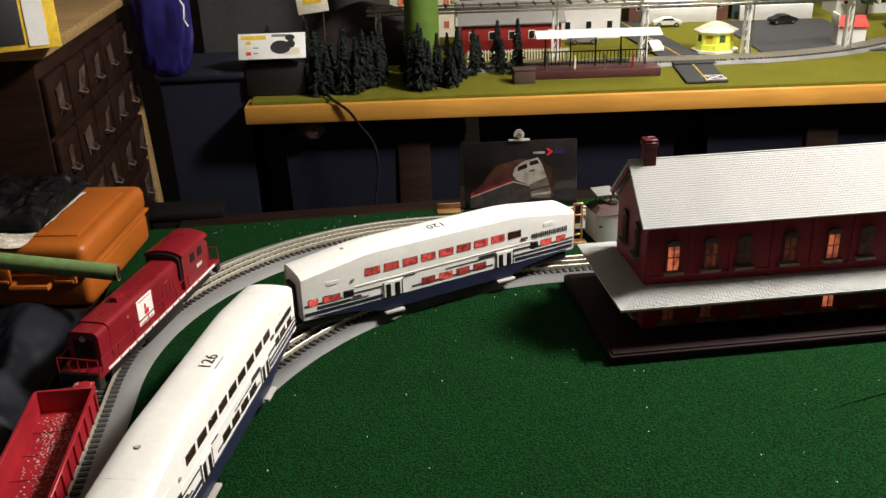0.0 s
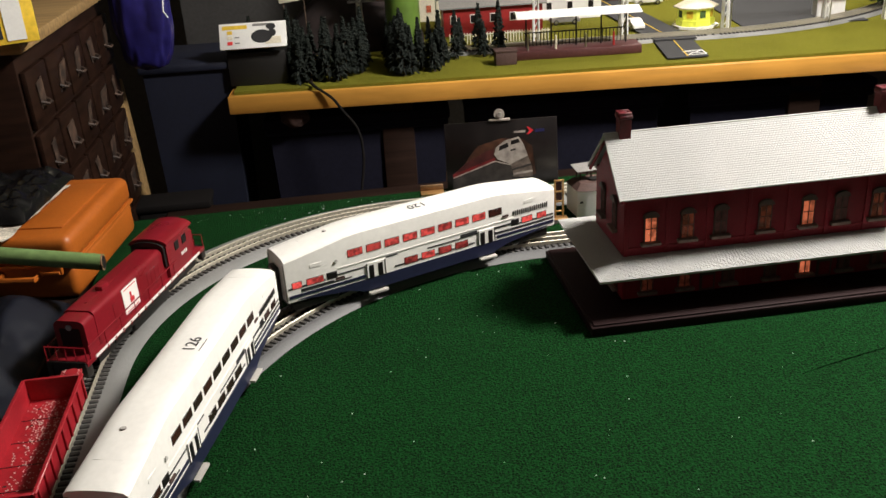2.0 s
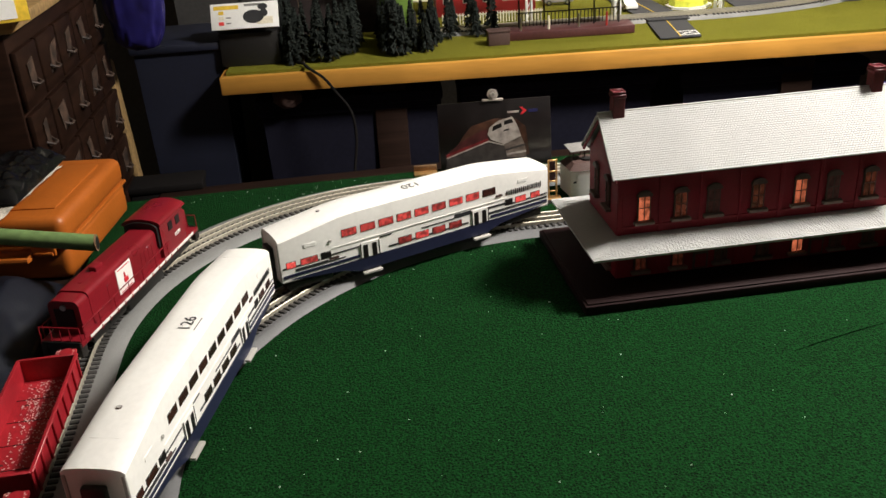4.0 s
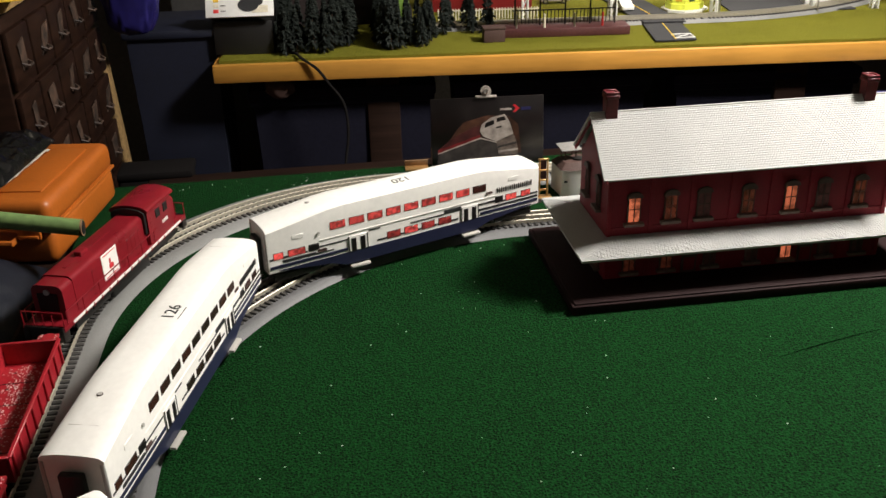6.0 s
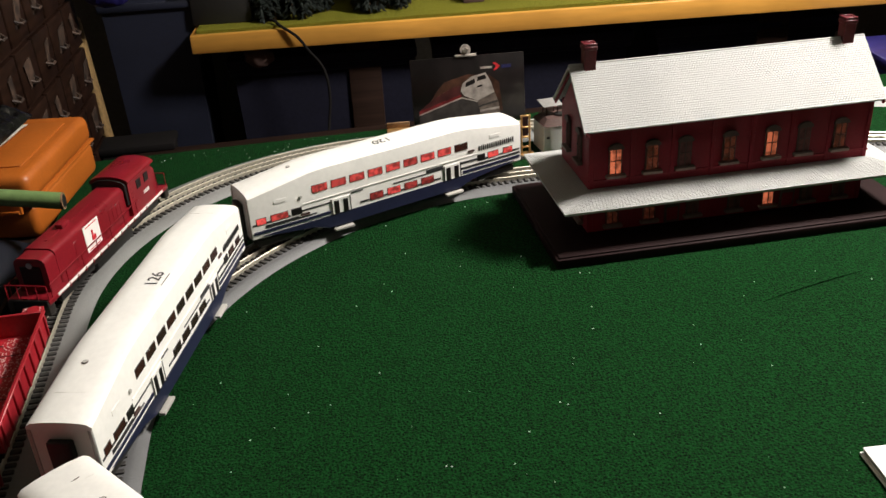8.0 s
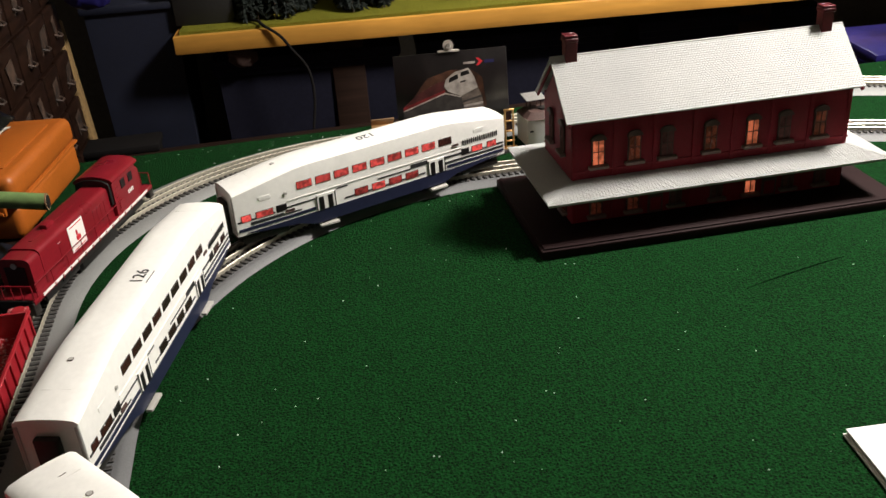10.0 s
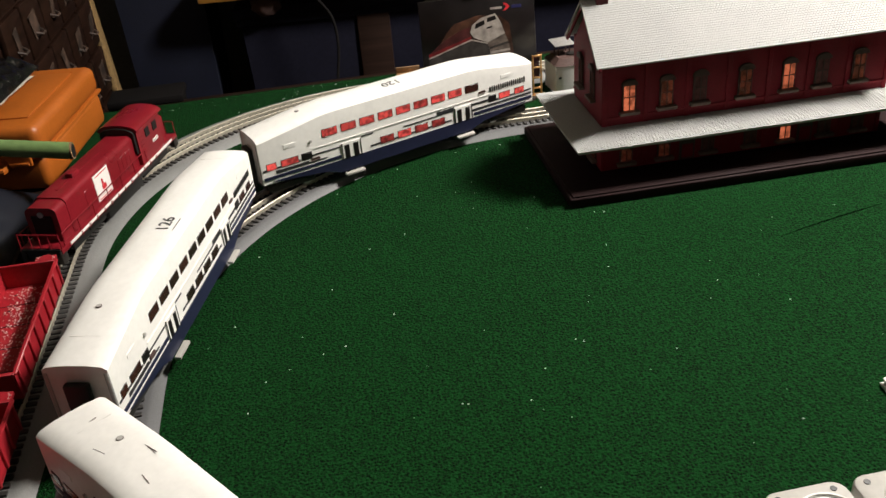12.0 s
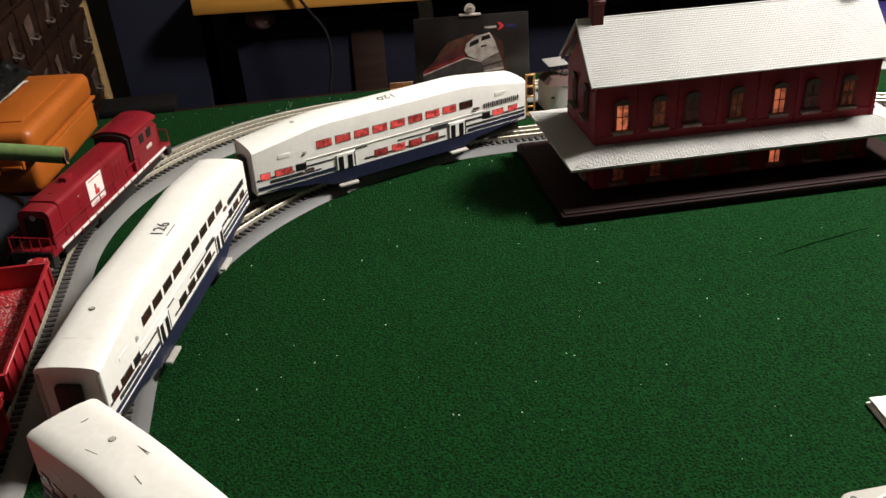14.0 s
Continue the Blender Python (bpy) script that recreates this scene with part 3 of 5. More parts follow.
def station():
    s = thing("station_building", pose(0, 0, 0.0005), "two-storey oxblood toy station with grey shingled roofs", "model building")
    hw, dw, he, zr, hl = 0.205, 0.0637, 0.1686, 0.238, 0.2155
    part("base_slab", box(0.534, 0.258, 0.013, (0, 0, 0.0065), 0.002), "base", s, "dark brown platform slab")
    part("base_step", box(0.526, 0.250, 0.0024, (0, 0, 0.0141), 0.001), "base", s)
    zt = he + 0.004
    t = 0.005
    for sy in (-1, 1):
        part("wall", box(2 * hw, t, zt - 0.015, (0, sy * (dw - t / 2), (zt + 0.015) / 2)), "brick", s)
        part("string_course", box(2 * hw + 0.002, 0.002, 0.003, (0, sy * (dw + 0.0008), 0.0925), 0.0005, seg=1), "brick", s)
        for k in range(8):
            x = -hw + 0.004 + k * (2 * hw - 0.008) / 7
            part("pilaster", box(0.006, 0.002, he - 0.020, (x, sy * (dw + 0.0006), (he + 0.012) / 2), 0.0004, seg=1), "brick", s)
    gz = zr - 0.004
    for sx in (-1, 1):
        out = [(-dw + t, 0.015), (dw - t, 0.015), (dw - t, zt - 0.004), (0, gz - 0.003), (-dw + t, zt - 0.004)]
        part("gable_wall", loft([[(sx * (hw - t), y, z) for y, z in out], [(sx * hw, y, z) for y, z in out]]), "brick", s)
        # arched gable window, two doors below
        for y in (-0.026, 0.026):
            sash_window(s, pose(sx * (hw + 0.001), y, 0.132, 0, 0, sx * 90), 0.013, 0.038, "stationwin")
        for y in (-0.034, 0.0, 0.034):
            sash_window(s, pose(sx * (hw + 0.001), y, 0.043, 0, 0, sx * 90), 0.014, 0.034, "dimwarm")
        # raking cornice
        for sy in (-1, 1):
            a, b = Vector((sx * (hl - 0.004), sy * 0.0755, he - 0.001)), Vector((sx * (hl - 0.004), 0, zr - 0.002))
            d = (b - a)
            ang = math.degrees(math.atan2(d.z, d.y))
            part("bargeboard", box(0.003, d.length, 0.006, (0, 0, 0), 0.0006, seg=1), "brick", s, at=pose(*((a + b) / 2 - Vector((0, 0, 0.004))), ang, 0, 0))
    # upper windows: seven, unevenly lit
    xs = (-0.168, -0.116, -0.069, -0.005, 0.057, 0.105, 0.159)
    lit = ("warmwin", "dimwarm", "stationwin", "dimwarm", "warmwin", "stationwin", "dimwarm")
    for sy, r in ((-1, 0), (1, 180)):
        for x, p in zip(xs, lit):
            sash_window(s, pose(x, sy * (dw + 0.0012), 0.1200, 0, 0, r), 0.0150, 0.036, p)
    low = ((-0.170, "dimwarm"), (-0.116, "dimwarm"), (-0.052, "stationwin"), (0.010, "stationwin"), (0.061, "warmwin"), (0.120, "stationwin"), (0.170, "stationwin"))
    for x, p in low:
        sash_window(s, pose(x, -dw - 0.0012, 0.045, 0, 0, 0), 0.0145, 0.036, p)
    for x in (-0.082, 0.091):
        d = part("door", box(0.022, 0.003, 0.050, (x, -dw - 0.001, 0.041), 0.0006, seg=1), "trim", s)
        part("door_panel", box(0.016, 0.001, 0.020, (x, -dw - 0.003, 0.030), 0.0004, seg=1), "brick", d)
    # upper roof: two slabs with shingle courses
    for sy in (-1, 1):
        y0 = sy * 0.0755
        a, b = Vector((0, y0, he)), Vector((0, 0, zr))
        d = b - a
        ang = math.degrees(math.atan2(d.z, abs(d.y))) * -sy
        part("roof_slab", box(2 * hl, d.length, 0.003, (0, 0, -0.0018)), "roof", s, "grey shingled roof slope", at=pose(0, y0 / 2, (he + zr) / 2, ang, 0, 0))
        tagged(part("roof_shingling", shingles(-hl, hl, y0, he, 0, zr, 30, 96), "roof", s), kind="stuff")
    part("ridge_cap", rod((-hl, 0, zr + 0.0005), (hl, 0, zr + 0.0005), 0.0014, seg=6), "roof", s)
    # lower skirt roof on four sides, mitred
    L, W, z0, z1 = 0.2513, 0.111, 0.0703, 0.0815
    for sy in (-1, 1):
        bm = loft([[(-L, sy * W, z0), (L, sy * W, z0), (hw, sy * dw, z1), (-hw, sy * dw, z1)], [(-L, sy * W, z0 - 0.0025), (L, sy * W, z0 - 0.0025), (hw, sy * dw, z1 - 0.0025), (-hw, sy * dw, z1 - 0.0025)]])
        part("skirt_roof", bm, "roof", s)
        tagged(part("roof_shingling", shingles(-L, L, sy * W, z0, sy * dw, z1, 18, 112, L - hw, L - hw), "roof", s), kind="stuff")
    for sx in (-1, 1):
        bm = loft([[(sx * L, -W, z0), (sx * L, W, z0), (sx * hw, dw, z1), (sx * hw, -dw, z1)], [(sx * L, -W, z0 - 0.0025), (sx * L, W, z0 - 0.0025), (sx * hw, dw, z1 - 0.0025), (sx * hw, -dw, z1 - 0.0025)]])
        part("skirt_roof", bm, "roof", s)
        me = shingles(-W, W, -L, z0, -hw, z1, 18, 48, W - dw, W - dw)
        k = part("roof_shingling", me, "roof", s, at=pose(0, 0, 0, 0, 0, -90 if sx < 0 else 90))
        tagged(k, kind="stuff")
    for sy in (-1, 1):
        part("eave_beam", box(2 * L - 0.012, 0.003, 0.004, (0, sy * (W - 0.006), z0 - 0.003)), "brick", s)
        for k in range(6):
            x = -L + 0.02 + k * (2 * L - 0.04) / 5
            part("bracket", rod((x, sy * dw, 0.052), (x, sy * (W - 0.012), z0 - 0.002), 0.0016, seg=6), "brick", s)
    for sx in (-1, 1):
        c = part("chimney", box(0.0165, 0.0165, 0.048, (sx * 0.1875, 0, 0.2420), 0.0006, seg=1), "chimney", s)
        part("chimney_cap", box(0.0195, 0.0195, 0.005, (sx * 0.1875, 0, 0.2610), 0.0008, seg=1), "chimney", c)
        for dx, dy, wx, wy in ((0, -0.0075, 0.018, 0.003), (0, 0.0075, 0.018, 0.003), (-0.0075, 0, 0.003, 0.012), (0.0075, 0, 0.003, 0.012)):
            part("pot_rim", box(wx, wy, 0.004, (sx * 0.1875 + dx, dy, 0.2655), 0.0005, seg=1), "chimney", c)


station()


# ---- red engine ----
def engine():
    e = thing("diesel_engine", pose(-0.8885, 0.071, 0.0015, 0, 0, 71.7) @ Matrix.Diagonal((1.13, 1.08, 0.985, 1)), "dark red road-switcher engine with white flag panel", "model locomotive")
    part("frame", box(0.318, 0.054, 0.007, (0, 0, 0.0365), 0.001), "red", e)
    for sy in (-1, 1):
        part("sill_stripe", box(0.282, 0.001, 0.0035, (0, sy * 0.0274, 0.0375)), "white", e, "white sill stripe")
        for k in range(12):
            x = -0.115 + k * 0.0185
            part("sill_bracket", box(0.002, 0.001, 0.006, (x, sy * 0.0278, 0.036)), "red", e)
        part("side_skirt", box(0.19, 0.003, 0.008, (0, sy * 0.024, 0.030), 0.001), "black", e)
        part("battery_box", box(0.07, 0.010, 0.014, (0, sy * 0.019, 0.026), 0.002), "darkmetal", e)
    # long hood: rounded top
    def hood(x0, x1, w, ztop, r):
        prof = [(-w, 0.040)] + [(-w + r - r * math.cos(a * math.pi / 12), ztop - r + r * math.sin(a * math.pi / 12)) for a in range(7)]
        prof += [(-y, z) for y, z in reversed(prof)]
        return loft([[(x, y, z) for y, z in prof] for x in (x0, x1)])
    h = part("long_hood", hood(-0.118, 0.056, 0.0205, 0.0900, 0.008), "red", e)
    nb = hood(-0.140, -0.118, 0.0200, 0.0880, 0.009)
    part("nose", nb, "red", e)
    part("nose_grille", box(0.0015, 0.026, 0.026, (-0.1406, 0, 0.064), 0.0004, seg=1), "darkwin", e)
    part("headlight", rod((-0.1415, 0, 0.0785), (-0.1395, 0, 0.0785), 0.004), "steel", e)
    part("cab", hood(0.056, 0.124, 0.0260, 0.0950, 0.004), "red", e)
    roof = [(0.0285 * math.sin(a * 0.1571), 0.0935 + 0.0105 * math.cos(a * 0.1571)) for a in range(-10, 11)] + [(0.0270, 0.0918), (-0.0270, 0.0918)]
    part("cab_roof", loft([[(x, y, z) for y, z in roof] for x in (0.0548, 0.130)]), "red", e)
    for sy in (-1, 1):
        for x in (0.084, 0.106):
            part("cab_window", box(0.012, 0.001, 0.014, (x, sy * 0.0264, 0.0800), 0.0004, seg=1), "darkwin", e)
        for k in range(4):
            part("number_bar", box(0.0026, 0.0008, 0.0058, (0.0945 + k * 0.0042, sy * 0.0264, 0.0600), 0.0003, seg=1), "white", e)
        part("fuel_tank", box(0.096, 0.012, 0.016, (0, sy * 0.0185, 0.0215), 0.003), "black", e)
        for k in range(6):
            part("grab_iron", rod((0.062, sy * 0.0266, 0.046 + k * 0.007), (0.070, sy * 0.0266, 0.046 + k * 0.007), 0.0005, seg=5), "red", e)
        p = part("flag_panel", box(0.036, 0.0008, 0.0385, (-0.038, sy * 0.0209, 0.0640), 0.0003, seg=1), "white", e, "white flag panel with red emblem")
        part("emblem", box(0.009, 0.0006, 0.007, (-0.037, sy * 0.0214, 0.0600), 0.001, seg=1), "redink", p)
        part("emblem", box(0.003, 0.0006, 0.008, (-0.039, sy * 0.0214, 0.0680), 0.001, seg=1), "redink", p)
        part("emblem_rim", box(0.028, 0.0004, 0.0012, (-0.038, sy * 0.0214, 0.0800)), "redink", p)
        part("emblem_rim", box(0.028, 0.0004, 0.0012, (-0.038, sy * 0.0214, 0.0470)), "redink", p)
        for k in range(5):
            part("hood_door", box(0.0085, 0.0006, 0.026, (0.010 + k * 0.0100 if k < 4 else -0.075, sy * 0.0207, 0.0620), 0.0003, seg=1), "red", e)
        part("louvre", box(0.022, 0.0008, 0.018, (-0.098, sy * 0.0200, 0.0640), 0.0004, seg=1), "red", e)
        # handrail with stanchions
        r = part("handrail", tube([(-0.150, sy * 0.026, 0.058), (-0.02, sy * 0.0262, 0.058), (0.075, sy * 0.0262, 0.058)], 0.0008, seg=6), "red", e)
        for k in range(7):
            x = -0.150 + k * 0.036
            part("stanchion", rod((x, sy * 0.0262, 0.038), (x, sy * 0.0262, 0.058), 0.0007, seg=6), "red", r)
        for x in (-0.155, 0.155):
            part("end_step", box(0.012, 0.008, 0.018, (x, sy * 0.022, 0.028), 0.001), "darkmetal", e)
    for ex in (-1, 1):
        g = part("end_rail", tube([(ex * 0.157, -0.026, 0.040), (ex * 0.157, -0.026, 0.060), (ex * 0.157, 0.026, 0.060), (ex * 0.157, 0.026, 0.040)], 0.0009, seg=6), "red", e)
        for y in (-0.012, 0.0, 0.012):
            part("stanchion", rod((ex * 0.157, y, 0.040), (ex * 0.157, y, 0.060), 0.0007, seg=6), "red", g)
        part("pilot", box(0.005, 0.050, 0.020, (ex * 0.1575, 0, 0.030), 0.001), "black", e)
        part("coupler", box(0.022, 0.008, 0.008, (ex * 0.170, 0, 0.026), 0.002), "darkmetal", e)
        t = part("truck", box(0.075, 0.036, 0.012, (ex * 0.092, 0, 0.026), 0.002), "black", e)
        for sy in (-1, 1):
            part("side_frame", box(0.078, 0.004, 0.012, (ex * 0.092, sy * 0.0215, 0.0255), 0.002), "black", t)
            for kx in (-1, 1):
                part("wheel", rod((ex * 0.092 + kx * 0.026, sy * 0.0145, 0.0265), (ex * 0.092 + kx * 0.026, sy * 0.0185, 0.0265), 0.0102, seg=16), "darkmetal", t)
    face = [(0.0240 * math.sin(a * 0.1571), 0.0905 + 0.0095 * math.cos(a * 0.1571)) for a in range(-10, 11)] + [(0.0240, 0.060), (-0.0240, 0.060)]
    part("cab_front", loft([[(x, y, z) for y, z in face] for x in (0.0515, 0.0575)]), "black", e, "dark cab front above the hood")
    part("short_hood", hood(0.128, 0.145, 0.0180, 0.0780, 0.005), "red", e)
    part("exhaust_stack", box(0.016, 0.010, 0.007, (-0.062, 0, 0.0930), 0.001), "red", e)
    part("horn", rod((0.060, 0.004, 0.0875), (0.072, 0.004, 0.0875), 0.0022, r2=0.001), "steel", e)
    part("roof_rib", box(0.10, 0.004, 0.001, (-0.05, 0, 0.0903)), "red", e)


engine()


# ---- gondola cars ----
def gondola(m, label):
    g = thing("gondola_car", m, label, "model wagon", "red wagons")
    L, W, zb, zt, t = 0.222, 0.0335, 0.031, 0.0600, 0.0022
    part("floor_plate", box(L, 2 * W, 0.004, (0, 0, zb), 0.0006, seg=1), "redcar", g)
    # Underframe made black and wide, so it also supplies the shade underneath.
    part("underframe", box(L * 0.97, 0.058, 0.009, (0, 0, 0.0243), 0.001), "black", g, "black underframe, also standing in for shade below the wagon")
    for sy in (-1, 1):
        part("side", box(L, t, zt - zb, (0, sy * (W - t / 2), (zt + zb) / 2), 0.0004, seg=1), "redcar", g)
        part("top_rail", box(L + 0.002, 0.0045, 0.003, (0, sy * W, zt), 0.0008, seg=1), "redcar", g)
        for k in range(9):
            x = -L / 2 + 0.008 + k * (L - 0.016) / 8
            part("rib", box(0.0035, 0.003, zt - zb, (x, sy * (W + 0.0012), (zt + zb) / 2), 0.0006, seg=1), "redcar", g)
    for ex in (-1, 1):
        part("end_wall", box(t, 2 * W - 0.005, zt - zb - 0.002, (ex * (L / 2 - t / 2), 0, (zt + zb) / 2), 0.0004, seg=1), "redcar", g)
        part("end_rail", box(0.0045, 2 * W, 0.003, (ex * L / 2, 0, zt), 0.0008, seg=1), "redcar", g)
        part("brake_step", box(0.010, 0.020, 0.003, (ex * (L / 2 + 0.005), 0.012, 0.045), 0.0005, seg=1), "redcar", g)
        part("coupler", box(0.030, 0.008, 0.008, (ex * (L / 2 + 0.014), 0, 0.026), 0.002), "darkmetal", g)
        t2 = part("truck", box(0.050, 0.034, 0.010, (ex * 0.072, 0, 0.024), 0.002), "darkmetal", g)
        for sy in (-1, 1):
            part("side_frame", box(0.052, 0.004, 0.009, (ex * 0.072, sy * 0.0215, 0.0245), 0.002), "darkmetal", t2)
            for kx in (-1, 1):
                part("wheel", rod((ex * 0.072 + kx * 0.017, sy * 0.0145, 0.0248), (ex * 0.072 + kx * 0.017, sy * 0.0185, 0.0248), 0.0085, seg=14), "darkmetal", t2)
    for k in range(4):
        part("floor_seam", box(0.0008, 2 * W - 0.006, 0.0006, (-0.066 + k * 0.044, 0, zb + 0.0022)), "black", g)
    bp = part("brake_platform", box(0.020, 0.024, 0.005, (L / 2 + 0.009, -0.018, 0.0555), 0.0012), "redcar", g, "dusty red brake platform")
    part("brake_wheel", rod((L / 2 + 0.009, -0.020, 0.058), (L / 2 + 0.009, -0.020, 0.0605), 0.0075, seg=14), "redcar", bp)
    rng = random.Random(7)
    d = bmesh.new()
    for k in range(46):
        r = rng.uniform(0.0004, 0.0010)
        box(r * 2, r * 1.6, 0.0005, (L / 2 + 0.009 + rng.uniform(-0.009, 0.009), -0.018 + rng.uniform(-0.011, 0.011), 0.0582), 0, d, Matrix.Rotation(rng.uniform(0, 3), 4, "Z"))
    for k in range(420):
        x, y = L * 0.46 - abs(rng.gauss(0, L * 0.45)), rng.gauss(0, 0.013)
        if x < -L * 0.46:
            continue
        if abs(y) < W - 0.005:
            r = rng.uniform(0.0004, 0.0011)
            box(r * 2, r * 1.4, 0.0005, (x, y, zb + 0.0024), 0, d, Matrix.Rotation(rng.uniform(0, 3), 4, "Z"))
    tagged(part("dust", d, "dust", g), "pale flaking dust on the floor", kind="stuff")


gondola(pose(-0.9400, -0.280, 0, 0, 0, 90.6), "empty red gondola wagon with dusty floor")
gondola(pose(-0.9310, -0.545, 0, 0, 0, 90.0), "empty red gondola wagon coupled behind another")


# ---- behind the coaches ----
def poster():
    w, h = 0.213, 0.128
    p = thing("train_sign", pose(-0.268, 0.462, 0.0005, -6, 0, -4), "glossy dark tin sign showing a silver engine", "sign")
    part("panel", box(w, 0.003, h, (0, 0, h / 2), 0.0012), "postergrey", p)

    def flat(nm, out, mt, off):
        return part(nm, loft([[(x, -0.0016 - off, z) for x, z in out], [(x, -0.0019 - off, z) for x, z in out]]), mt, p)

    flat("sky_glow", [(-0.085, 0.03), (-0.060, 0.066), (-0.045, 0.082), (0.000, 0.094), (0.040, 0.090), (0.058, 0.075), (0.064, 0.020), (-0.080, 0.010)], "posterglow", 0.0)
    flat("pictured_engine_side", [(-0.097, 0.0030), (-0.004, 0.0030), (0.021, 0.0170), (0.016, 0.0430), (-0.014, 0.0520), (-0.095, 0.0210)], "picdark", 0.0003)
    flat("pictured_roof", [(-0.095, 0.0310), (-0.065, 0.0540), (-0.028, 0.0720), (-0.012, 0.0740), (-0.014, 0.0550)], "picmaroon", 0.0004)
    flat("pictured_stripe", [(-0.095, 0.0250), (-0.014, 0.0520), (-0.014, 0.0570), (-0.095, 0.0310)], "picred", 0.0006)
    flat("pictured_line", [(-0.095, 0.0225), (-0.014, 0.0495), (0.016, 0.0405), (0.016, 0.0425), (-0.014, 0.0520), (-0.095, 0.0250)], "picgrey", 0.0009)
    flat("pictured_nose", [(0.021, 0.0170), (0.058, 0.0160), (0.056, 0.0380), (0.049, 0.0570), (0.016, 0.0430)], "picmid", 0.0006)
    flat("pictured_cab", [(-0.015, 0.0640), (-0.009, 0.0540), (0.016, 0.0430), (0.049, 0.0570), (0.042, 0.0790), (0.033, 0.0950), (0.006, 0.0890), (-0.011, 0.0770)], "picgrey", 0.0009)
    flat("pictured_window", [(-0.006, 0.0700), (0.013, 0.0770), (0.012, 0.0850), (-0.004, 0.0790)], "darkwin", 0.0012)
    flat("pictured_window", [(0.017, 0.0800), (0.035, 0.0840), (0.032, 0.0910), (0.018, 0.0880)], "darkwin", 0.0012)
    flat("pictured_lamp", [(0.016, 0.0680), (0.026, 0.0700), (0.026, 0.0730), (0.016, 0.0710)], "darkwin", 0.0012)
    flat("pictured_bumper", [(0.018, 0.0340), (0.055, 0.0420), (0.056, 0.0380), (0.018, 0.0300)], "picdark", 0.0010)
    flat("pictured_bumper", [(0.020, 0.0250), (0.057, 0.0290), (0.057, 0.0250), (0.020, 0.0210)], "picgrey", 0.0010)
    flat("arrow_mark", [(0.048, 0.098), (0.053, 0.098), (0.061, 0.105), (0.053, 0.112), (0.048, 0.112), (0.054, 0.105)], "redink", 0.0003)
    flat("name_bar", [(0.024, 0.102), (0.046, 0.102), (0.046, 0.106), (0.024, 0.106)], "picgrey", 0.0003)
    flat("name_bar", [(0.064, 0.101), (0.082, 0.101), (0.082, 0.107), (0.064, 0.107)], "navyink", 0.0003)
    c = part("hook_clip", rod((-0.002, -0.003, h + 0.011), (-0.002, 0.003, h + 0.011), 0.010, seg=20), "picgrey", p, "grey plastic hook clip")
    part("clip_bar", box(0.040, 0.008, 0.004, (-0.002, 0, h + 0.001), 0.001), "picgrey", c)
    part("clip_knob", rod((-0.002, -0.006, h + 0.011), (-0.002, -0.003, h + 0.011), 0.005, seg=14), "steel", c)


poster()


def tower_hut():
    t = thing("trackside_hut", pose(-0.147, 0.300, 0.0005, 0, 0, 6) @ Matrix.Diagonal((1, 1, 0.85, 1)), "small white trackside hut with dark flat roof", "model building")
    out = [(-0.030, -0.022), (-0.018, -0.030), (0.030, -0.030), (0.030, 0.028), (-0.030, 0.028)]
    part("wall", loft([[(x, y, 0) for x, y in out], [(x, y, 0.058) for x, y in out]]), "paper", t)
    part("roof", loft([[(x * 1.06, y * 1.06, 0.058) for x, y in out], [(x * 0.7, y * 0.7, 0.070) for x, y in out]]), "trim", t, "dark roof")
    part("roof_fan", rod((0.006, -0.004, 0.070), (0.006, -0.004, 0.0735), 0.009, seg=14), "black", t)
    # The canopy's grey has the shade over it painted in.
    part("canopy", box(0.036, 0.034, 0.002, (-0.006, 0.010, 0.0925), 0.0006, rot=Matrix.Rotation(radians(8), 4, "X")), "greyroof", t, "raised canopy with shade put into its grey")
    for x, y in ((-0.016, 0.0), (0.004, 0.0), (-0.016, 0.018), (0.004, 0.018)):
        part("canopy_post", rod((x, y, 0.062), (x, y, 0.092), 0.0012, seg=6), "trim", t)
    part("label_bar", box(0.016, 0.0006, 0.003, (0.014, -0.0304, 0.040)), "blank", t)
    part("label_bar", box(0.006, 0.0006, 0.004, (-0.024, -0.0275, 0.034), rot=None), "blank", t)


tower_hut()


def signal_frame():
    g = thing("signal_frame", pose(-0.208, 0.275, 0.0005, 0, 0, 0), "copper-coloured metal signal frame beside the track", "model signal")
    for x in (-0.006, 0.008):
        part("post", box(0.003, 0.003, 0.074, (x, 0, 0.037), 0.0006, seg=1), "copper", g)
    for z in (0.016, 0.034, 0.052, 0.072):
        part("cross_bar", box(0.018, 0.0028, 0.003, (0.001, 0, z), 0.0006, seg=1), "copper", g)
    part("backing", box(0.010, 0.0015, 0.034, (0.001, 0.002, 0.052)), "maroon", g)
    part("foot", box(0.030, 0.018, 0.004, (0.001, 0, 0.002), 0.001), "copper", g)


signal_frame()


def offcut():
    o = thing("cardboard_offcut", pose(-0.405, 0.463, 0.0005, 0, 0, -3), "folded tan cardboard offcut at the turf's edge", "cardboard")
    part("base", box(0.044, 0.022, 0.003, (0, 0, 0.0015), 0.0006), "copper", o)
    part("flap", box(0.044, 0.0025, 0.013, (0, 0.010, 0.008), 0.0006, rot=Matrix.Rotation(0.2, 4, "X")), "cardboard", o)


offcut()


# ---- far village table (own axes: u along its edge, v away, w up) ----
BT = Matrix.Translation((-0.834, 1.148, 0)) @ Matrix.Rotation(-0.0966, 4, "Z")


def on_table(u, v, w=0.058, rz=0):
    return BT @ pose(u, v, w, 0, 0, rz)


